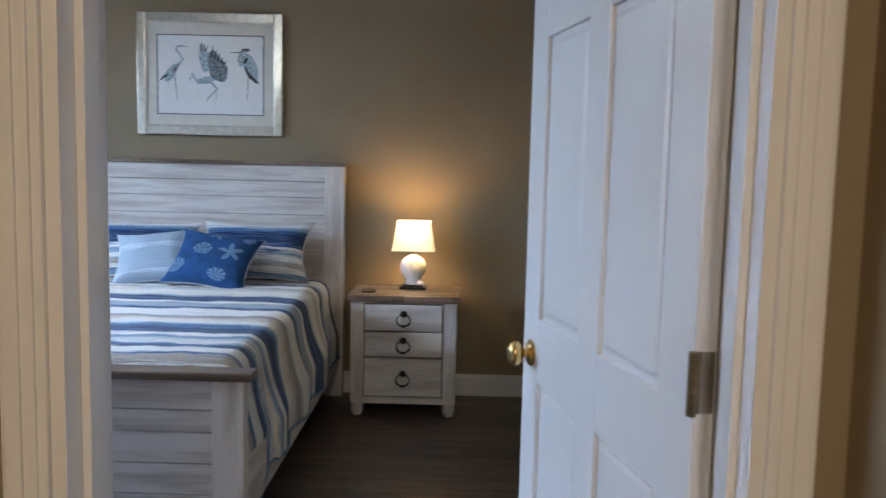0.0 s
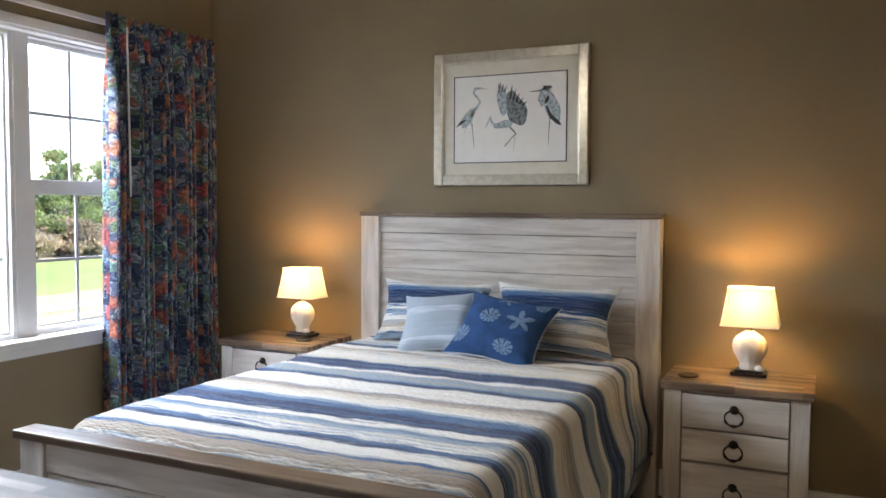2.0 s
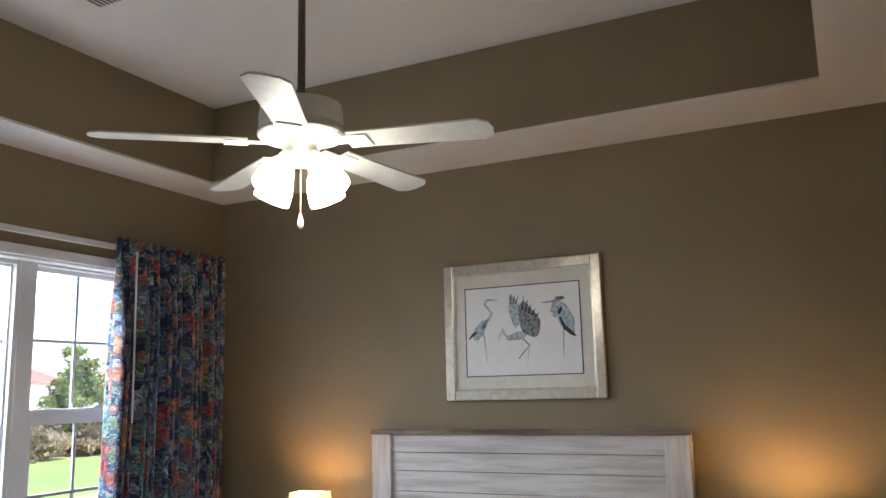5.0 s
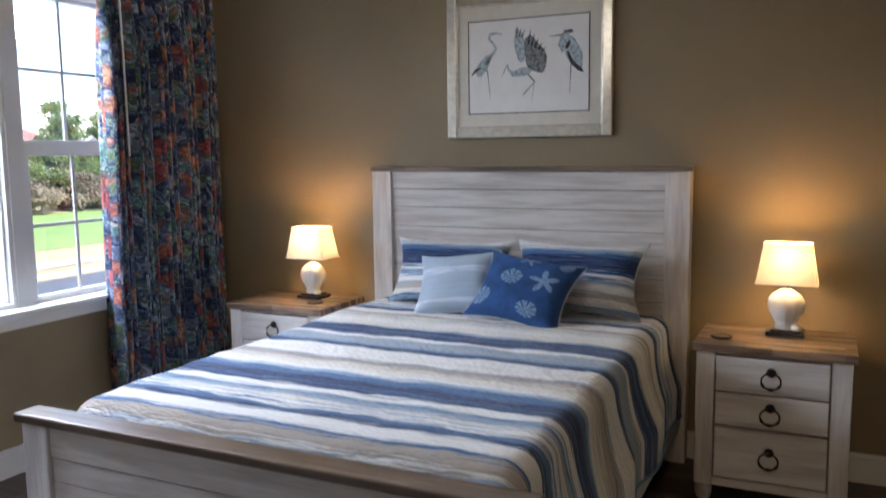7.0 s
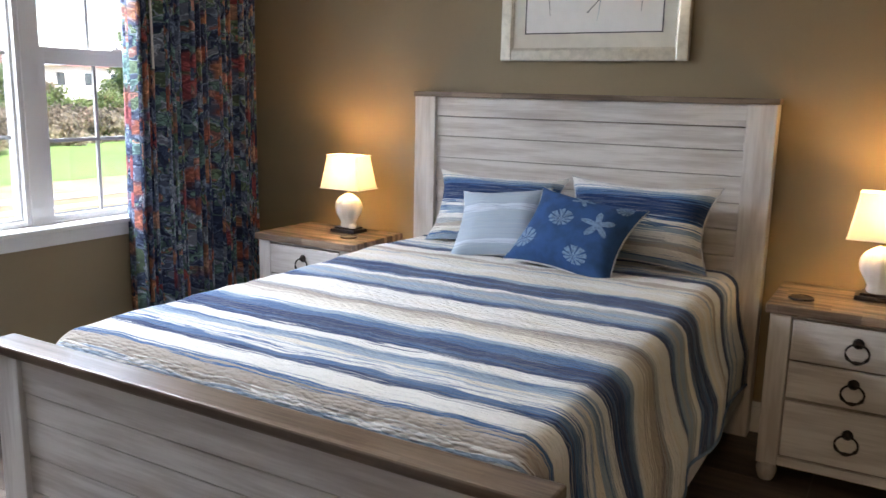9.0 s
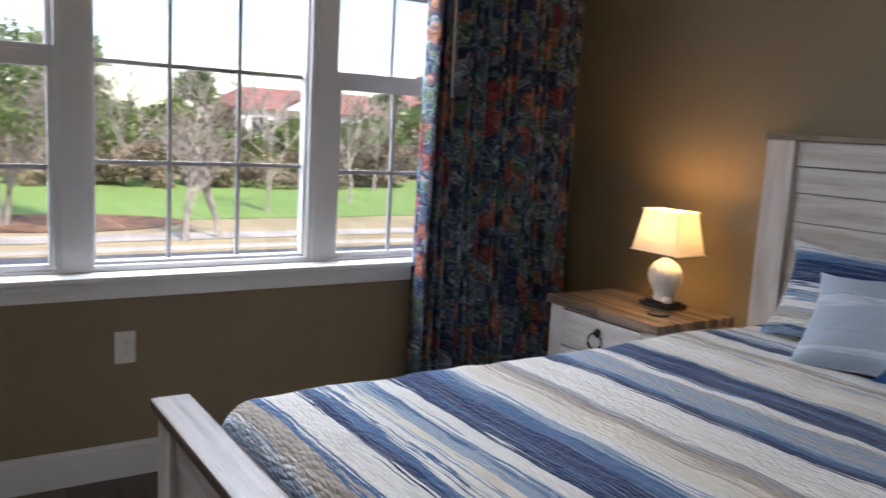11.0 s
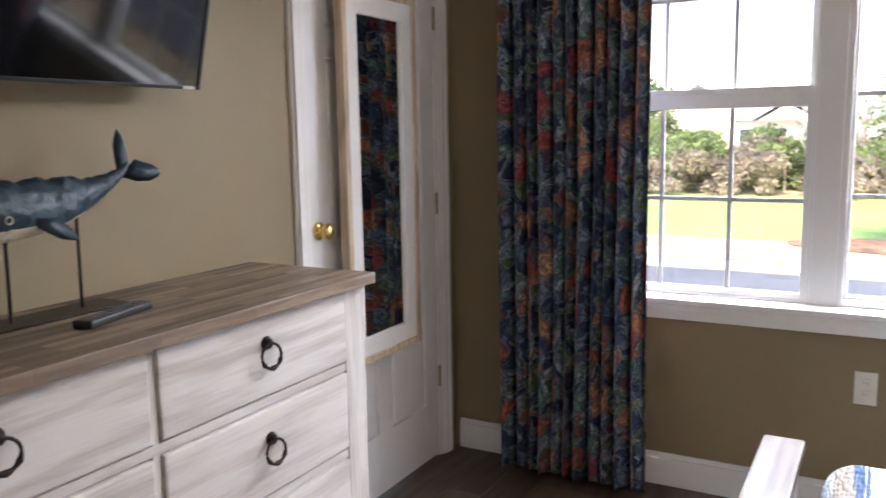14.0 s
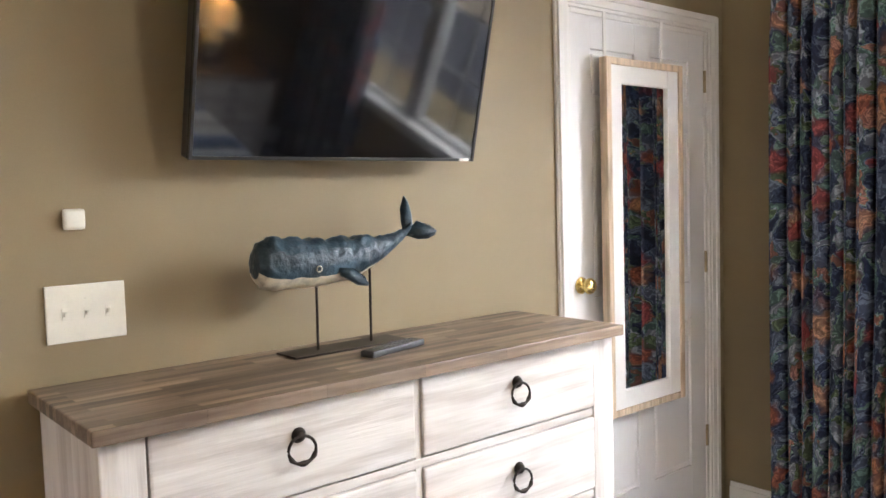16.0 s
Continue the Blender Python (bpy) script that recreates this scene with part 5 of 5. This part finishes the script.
for i in range(5):
    ang = radians(10 + 72 * i)
    m = Matrix.Translation((FX, FY, 2.352)) @ Matrix.Rotation(ang, 4, "Z") @ Matrix.Rotation(radians(2), 4, "Y") @ Matrix.Rotation(radians(-9), 4, "X")
    arm = box(0.10, 0.20, -0.016, 0.016, -0.004, 0.003, 0.002, None, m)
    box(0.16, 0.235, -0.04, 0.04, -0.007, -0.002, 0.002, arm, m)
    bl = bmesh.new()
    outline = [(0.17, -0.050), (0.585, -0.064), (0.615, -0.040), (0.622, 0.0), (0.615, 0.040), (0.585, 0.064), (0.17, 0.050)]
    lo, hi = [bl.verts.new((x, y, 0.0)) for x, y in outline], [bl.verts.new((x, y, 0.006)) for x, y in outline]
    bl.faces.new(lo[::-1])
    bl.faces.new(hi)
    for k in range(7):
        bl.faces.new((lo[k], lo[(k + 1) % 7], hi[(k + 1) % 7], hi[k]))
    bmesh.ops.transform(bl, matrix=m, verts=bl.verts)
    blade = part("blade", bl, FANW, fan)
    part("blade_iron", arm, FANW, blade)
for i in range(4):
    ang = radians(-7 + 90 * i)
    m = Matrix.Translation((FX + 0.062 * math.cos(ang), FY + 0.062 * math.sin(ang), 2.295)) @ Matrix.Rotation(ang, 4, "Z") @ Matrix.Rotation(radians(-32), 4, "Y")
    bm = turned([(0.060, -0.125), (0.060, -0.120), (0.056, -0.09), (0.048, -0.06), (0.038, -0.035), (0.024, -0.018), (0.022, 0.0)], (0, 0, 0), 28)
    bmesh.ops.transform(bm, matrix=m, verts=bm.verts)
    part("glass_shade", bm, FANGLOW, fan, "glowing frosted glass bell shade", True)
    st = turned([(0.024, -0.02), (0.026, 0.0), (0.016, 0.02)], (0, 0, 0), 18)
    bmesh.ops.transform(st, matrix=m, verts=st.verts)
    part("socket", st, FANW, fan)
bm = tube([(FX, FY, 2.315), (FX, FY, 2.125)], 0.0012, 5)
part("pull_chain", bm, BRASS, fan)
part("chain_pull", turned([(0.002, 0.0), (0.009, 0.008), (0.010, 0.02), (0.005, 0.04), (0.002, 0.05)], (FX, FY, 2.08), 14), FANW, fan, smooth=True)
lamp("fan_light", "POINT", Matrix.Translation((FX, FY, 2.12)), 0.5, (1.0, 0.90, 0.72), radius=0.06)

# ceiling vent in the tray
vent = thing("ceiling_vent", (-1.15, 4.29, TRAY), "white ceiling air vent with a dark slot", "vent")
part("frame", box(-1.36, -0.96, 4.20, 4.38, TRAY - 0.008, TRAY - 0.001, 0.002), CEIL, vent)
part("opening", box(-1.24, -1.08, 4.245, 4.335, TRAY - 0.0105, TRAY - 0.007, 0), VENTD, vent)
for i in range(7):
    part("slat", box(-1.235 + i * 0.0222, -1.229 + i * 0.0222, 4.247, 4.333, TRAY - 0.014, TRAY - 0.010, 0), CEIL, vent)

# ---- outside ----
G = -1.2


def slab(name, x0, x1, y0, y1, z, mat, label, n=1, wave=0.0):
    bm = bmesh.new()
    lo, hi = [], []
    for i in range(n + 1):
        y = y0 + (y1 - y0) * i / n
        lo.append(bm.verts.new((x0 + wave * math.sin(y * 0.13), y, z)))
        hi.append(bm.verts.new((x1 + wave * math.sin(y * 0.09 + 1), y, z)))
    for i in range(n):
        bm.faces.new((lo[i], hi[i], hi[i + 1], lo[i + 1]))
    return structure(name, bm, mat, label)


slab("ground", -1500, 1500, -1500, 1500, G, DRYM, "dormant tan grass reaching far")
slab("road", -14.1, -8.0, -200, 200, G + 0.012, ROADM, "grey asphalt road", 60, 0.3)
slab("lawn", -31.5, -19.2, -200, 200, G + 0.010, GRASSM, "bright green lawn", 60, 0.6)
slab("pavement", -16.6, -15.7, -200, 200, G + 0.014, PATHM, "pale concrete path", 60, 0.3)
bm = bmesh.new()
vs = [bm.verts.new((-18.4 + 1.5 * math.cos(t) * (1 + 0.1 * math.sin(3 * t)), 5.4 + 3.4 * math.sin(t), G + 0.018)) for t in [2 * math.pi * k / 30 for k in range(30)]]
bm.faces.new(vs)
structure("ground_mulch_bed", bm, MULCH, "brown pine mulch bed under the trees")
kb = bmesh.new()
box(-14.4, -14.12, -60, 60, G, G + 0.06, 0.02, kb)
structure("kerb", kb, PATHM, "low concrete kerb")


def leaves(centres, radii, count, size, seed):
    """Many small leaf faces scattered in clumps."""
    rs = np.random.RandomState(seed)
    c = np.array(centres, float)
    r = np.array(radii, float).reshape(len(c), -1)
    idx = rs.randint(0, len(c), count)
    d = rs.normal(size=(count, 3))
    d /= np.linalg.norm(d, axis=1)[:, None]
    d *= (rs.rand(count) ** 0.45)[:, None]
    p = c[idx] + d * r[idx]
    a, b = rs.normal(size=(count, 3)), rs.normal(size=(count, 3))
    a /= np.linalg.norm(a, axis=1)[:, None]
    b -= (a * b).sum(1)[:, None] * a
    b /= np.linalg.norm(b, axis=1)[:, None]
    s = (size * (0.6 + 0.8 * rs.rand(count)))[:, None]
    v = np.stack([p - a * s, p + b * s * 0.5, p + a * s, p - b * s * 0.5], 1).reshape(-1, 3)
    f = np.arange(count * 4).reshape(-1, 4)
    me = bpy.data.meshes.new("crown")
    me.from_pydata(v.tolist(), [], f.tolist())
    return me


def attach(name, me, mat, parent, label=""):
    me.materials.append(mat)
    me.transform(Matrix.Translation(-ORIGIN[parent]))
    ob = new(name, me)
    ob.parent = parent
    ORIGIN[ob] = ORIGIN[parent]
    return tagged(ob, label)


def branches(base, height, seed, spread, levels, r0):
    rnd = random.Random(seed)
    bm = bmesh.new()
    tips = []

    def grow(p, d, length, r, level):
        pts, rad = [p], [r]
        for k in range(3):
            d = (d + Vector((rnd.uniform(-1, 1), rnd.uniform(-1, 1), rnd.uniform(-0.3, 0.7))) * 0.16).normalized()
            pts.append(pts[-1] + d * length / 3)
            rad.append(r * (1 - 0.17 * (k + 1)))
        tube(pts, rad, 5 if level else 8, bm)
        if level >= levels:
            tips.append(pts[-1])
            return
        for _ in range(3 if level else 5):
            q = pts[rnd.choice((1, 2, 3, 3))]
            e = (d + Vector((rnd.uniform(-1, 1), rnd.uniform(-1, 1), rnd.uniform(-0.2, 0.6))) * spread).normalized()
            grow(q, e, length * rnd.uniform(0.55, 0.75), r * 0.62, level + 1)

    grow(Vector(base), Vector((0, 0, 1)), height * 0.42, r0, 0)
    return bm, tips


def bare_tree(x, y, h, seed):
    ob = thing("bare_tree", (x, y, G), "leafless grey tree with fine branches by the lawn", "tree", "bare trees")
    bm, _ = branches((x, y, G), h, seed, 1.0, 4, 0.065)
    part("trunk", bm, BARK, ob)


def pine(x, y, h, seed, label="green pine with a loose crown", low=0.16, count=5200, size=0.11):
    ob = thing("pine_tree", (x, y, G), label, "tree", "pines")
    rnd = random.Random(seed)
    part("trunk", tube([(x, y, G), (x + 0.1, y, G + h * 0.5), (x, y + 0.1, G + h * 0.95)], [0.16, 0.11, 0.03], 8), BARK, ob)
    cs, rr = [], []
    for k in range(34):
        z = G + h * rnd.uniform(low, 1.0)
        w = h * 0.26 * (1.15 - (z - G) / h) + 0.25
        a = rnd.uniform(0, 6.28)
        cs.append((x + w * math.cos(a), y + w * math.sin(a), z))
        rr.append((rnd.uniform(0.5, 1.0), rnd.uniform(0.5, 1.0), rnd.uniform(0.3, 0.6)))
    attach("crown", leaves(cs, rr, count, size, seed), LEAFP, ob)


def shrub(x, y, w, h, seed, mat, label, group):
    ob = thing("shrub", (x, y, G), label, "shrub", group)
    rnd = random.Random(seed)
    cs = [(x + rnd.uniform(-w, w), y + rnd.uniform(-w, w), G + h * rnd.uniform(0.1, 0.85)) for _ in range(12)]
    rr = [(rnd.uniform(0.4, 0.9), rnd.uniform(0.4, 0.9), rnd.uniform(0.3, 0.6)) for _ in cs]
    attach("crown", leaves(cs, rr, 2600, 0.10, seed), mat, ob)
    bm = tube([(x, y, G), (x, y, G + h * 0.6)], [0.06, 0.03], 6)
    part("stem", bm, BARK, ob)


rnd = random.Random(5)
for i in range(34):
    y = -26 + i * 2.1 + rnd.uniform(-0.6, 0.6)
    shrub((-28.5 if 6 < y < 22 else -32) + rnd.uniform(-0.6, 0.6), y, 1.3, 1.5 + rnd.uniform(-0.2, 0.5), 100 + i, BRUSH, "dry brown brush at the far edge of the lawn", "dry brush")
for i in range(34):
    y = -28 + i * 2.2 + rnd.uniform(-0.7, 0.7)
    shrub(-34.5 + rnd.uniform(-0.8, 0.8), y, 1.6, 2.1 + rnd.uniform(-0.4, 0.4), 200 + i, LEAFG, "green evergreen shrub behind the lawn", "evergreen shrubs")
for i in range(30):
    y = -34 + i * 2.7 + rnd.uniform(-0.7, 0.7)
    shrub(-38.5 + rnd.uniform(-0.8, 0.8), y, 1.8, (2.2 if -3.5 < y < 4.5 or 16 < y < 27 else 3.3) + rnd.uniform(-0.4, 0.4), 500 + i, LEAFG if i % 3 else BRUSH, "tall mixed shrub behind the lawn", "tall shrubs")
for i in range(30):
    y = -40 + i * 3.2 + rnd.uniform(-1.2, 1.2)
    pine(-43 + rnd.uniform(-5, 5), y, (rnd.uniform(4.6, 5.9) if not (17 < y < 30 or -5 < y < 4.8) else rnd.uniform(2.2, 2.6)), 300 + i)
for x, y, h, s in ((-18.1, 5.0, 4.4, 1), (-17.2, 5.9, 4.2, 2), (-19.2, 4.3, 4.0, 9), (-15.2, 7.9, 2.6, 3), (-15.6, 8.7, 3.0, 4), (-29, 6, 5, 5), (-28.5, 9.5, 5, 6), (-29, 13, 5.2, 7), (-26, 18, 5.0, 8), (-20, 11.5, 4.4, 10), (-30, 1.5, 4.6, 11), (-22, 15, 4.2, 12)):
    bare_tree(x, y, h, s)
pine(-17.9, 4.75, 3.9, 401, "young green pine with a bare lower trunk by the road", 0.5, 4200, 0.06)


def house(x, y, w, d, h, roof, seed, label):
    """Gabled house with a porch gable toward the road."""
    ob = thing("house", (x, y, G), label, "house", "houses beyond the trees")
    part("wall", box(x - d / 2, x + d / 2, y - w / 2, y + w / 2, G, G + h, 0.02), HOUSEW, ob)
    bm = bmesh.new()
    e, rise = 0.5, 1.7
    p = [bm.verts.new(q) for q in ((x - d / 2 - e, y - w / 2 - e, G + h), (x + d / 2 + e, y - w / 2 - e, G + h), (x + d / 2 + e, y + w / 2 + e, G + h), (x - d / 2 - e, y + w / 2 + e, G + h), (x, y - w / 2 + 1.5, G + h + rise), (x, y + w / 2 - 1.5, G + h + rise))]
    for q in ((0, 1, 4), (1, 2, 5, 4), (2, 3, 5), (3, 0, 4, 5), (3, 2, 1, 0)):
        bm.faces.new([p[i] for i in q])
    part("roof", bm, roof, ob)
    gy = y - w * 0.15
    bm = bmesh.new()
    g = [bm.verts.new(q) for q in ((x + d / 2 + 1.0, gy - 1.9, G + h), (x + d / 2 + 1.0, gy + 1.9, G + h), (x + d / 2 + 1.0, gy, G + h + 1.1), (x, gy - 1.9, G + h), (x, gy + 1.9, G + h), (x, gy, G + h + 1.1))]
    for q in ((0, 1, 2), (1, 4, 5, 2), (0, 2, 5, 3)):
        bm.faces.new([g[i] for i in q])
    part("porch_gable", bm, HOUSEW, ob, "white gable front")
    bm = bmesh.new()
    for s in (-1, 1):
        q = [bm.verts.new(v) for v in ((x + d / 2 + 1.25, gy, G + h + 1.3), (x + d / 2 + 1.25, gy + s * 2.2, G + h), (x - 0.2, gy + s * 2.2, G + h + 0.02), (x - 0.2, gy, G + h + 1.3))]
        bm.faces.new(q)
    part("porch_roof", bm, roof, ob)
    for k in range(5):
        wy = y - w / 2 + w * (k + 0.5) / 5
        wn = part("window", box(x + d / 2 - 0.02, x + d / 2 + 0.03, wy - 0.45, wy + 0.45, G + h - 1.8, G + h - 0.6, 0), DARKW, ob)
        part("frame", yz_frame(x + d / 2, x + d / 2 + 0.06, wy - 0.53, wy + 0.53, G + h - 1.88, G + h - 0.52, 0.08, 0), HOUSEW, wn)


house(-62, 31, 14, 8, 3.2, ROOFR, 1, "white house with a red hip roof beyond the shrubs")
house(-64, -0.7, 11, 8, 3.0, ROOFG, 2, "pale grey house with a grey roof beyond the trees")
house(-74, 52, 15, 8, 4.4, ROOFR, 3, "white house with a red roof behind the trees")

# ---- floor planks, last ----
floor = structure("floor", box(WX - 0.02, EX + 0.05, -0.6, NY + 0.05, -0.08, -0.004, 0), GAP, "dark vinyl plank floor")
PW, PL = 0.152, 1.22
rows_n = 44
plank_cache = {}


def plank_mesh(length):
    key = round(length, 2)
    if key not in plank_cache:
        plank_cache[key] = finish(box(0, key - 0.0016, 0, PW - 0.0016, -0.005, 0.0, 0.0012), "plank", FLOORM)
    return plank_cache[key]


rnd = random.Random(11)
for r in range(rows_n):
    y = NY - (r + 1) * PW
    if y < -0.6:
        break
    lo, hi = (WX, EX) if y > SY - 0.12 else ((0.43, EX) if y < SY - 0.2 else (WX, EX))
    x = lo - rnd.choice((0.0, 0.2, 0.4, 0.6, 0.8, 1.0))
    while x < hi:
        x0, x1 = max(x, lo), min(x + PL, hi)
        if x1 - x0 > 0.03:
            p = new("plank", plank_mesh(x1 - x0))
            p.parent = floor
            p.location = (x0, y, 0)
        x += PL
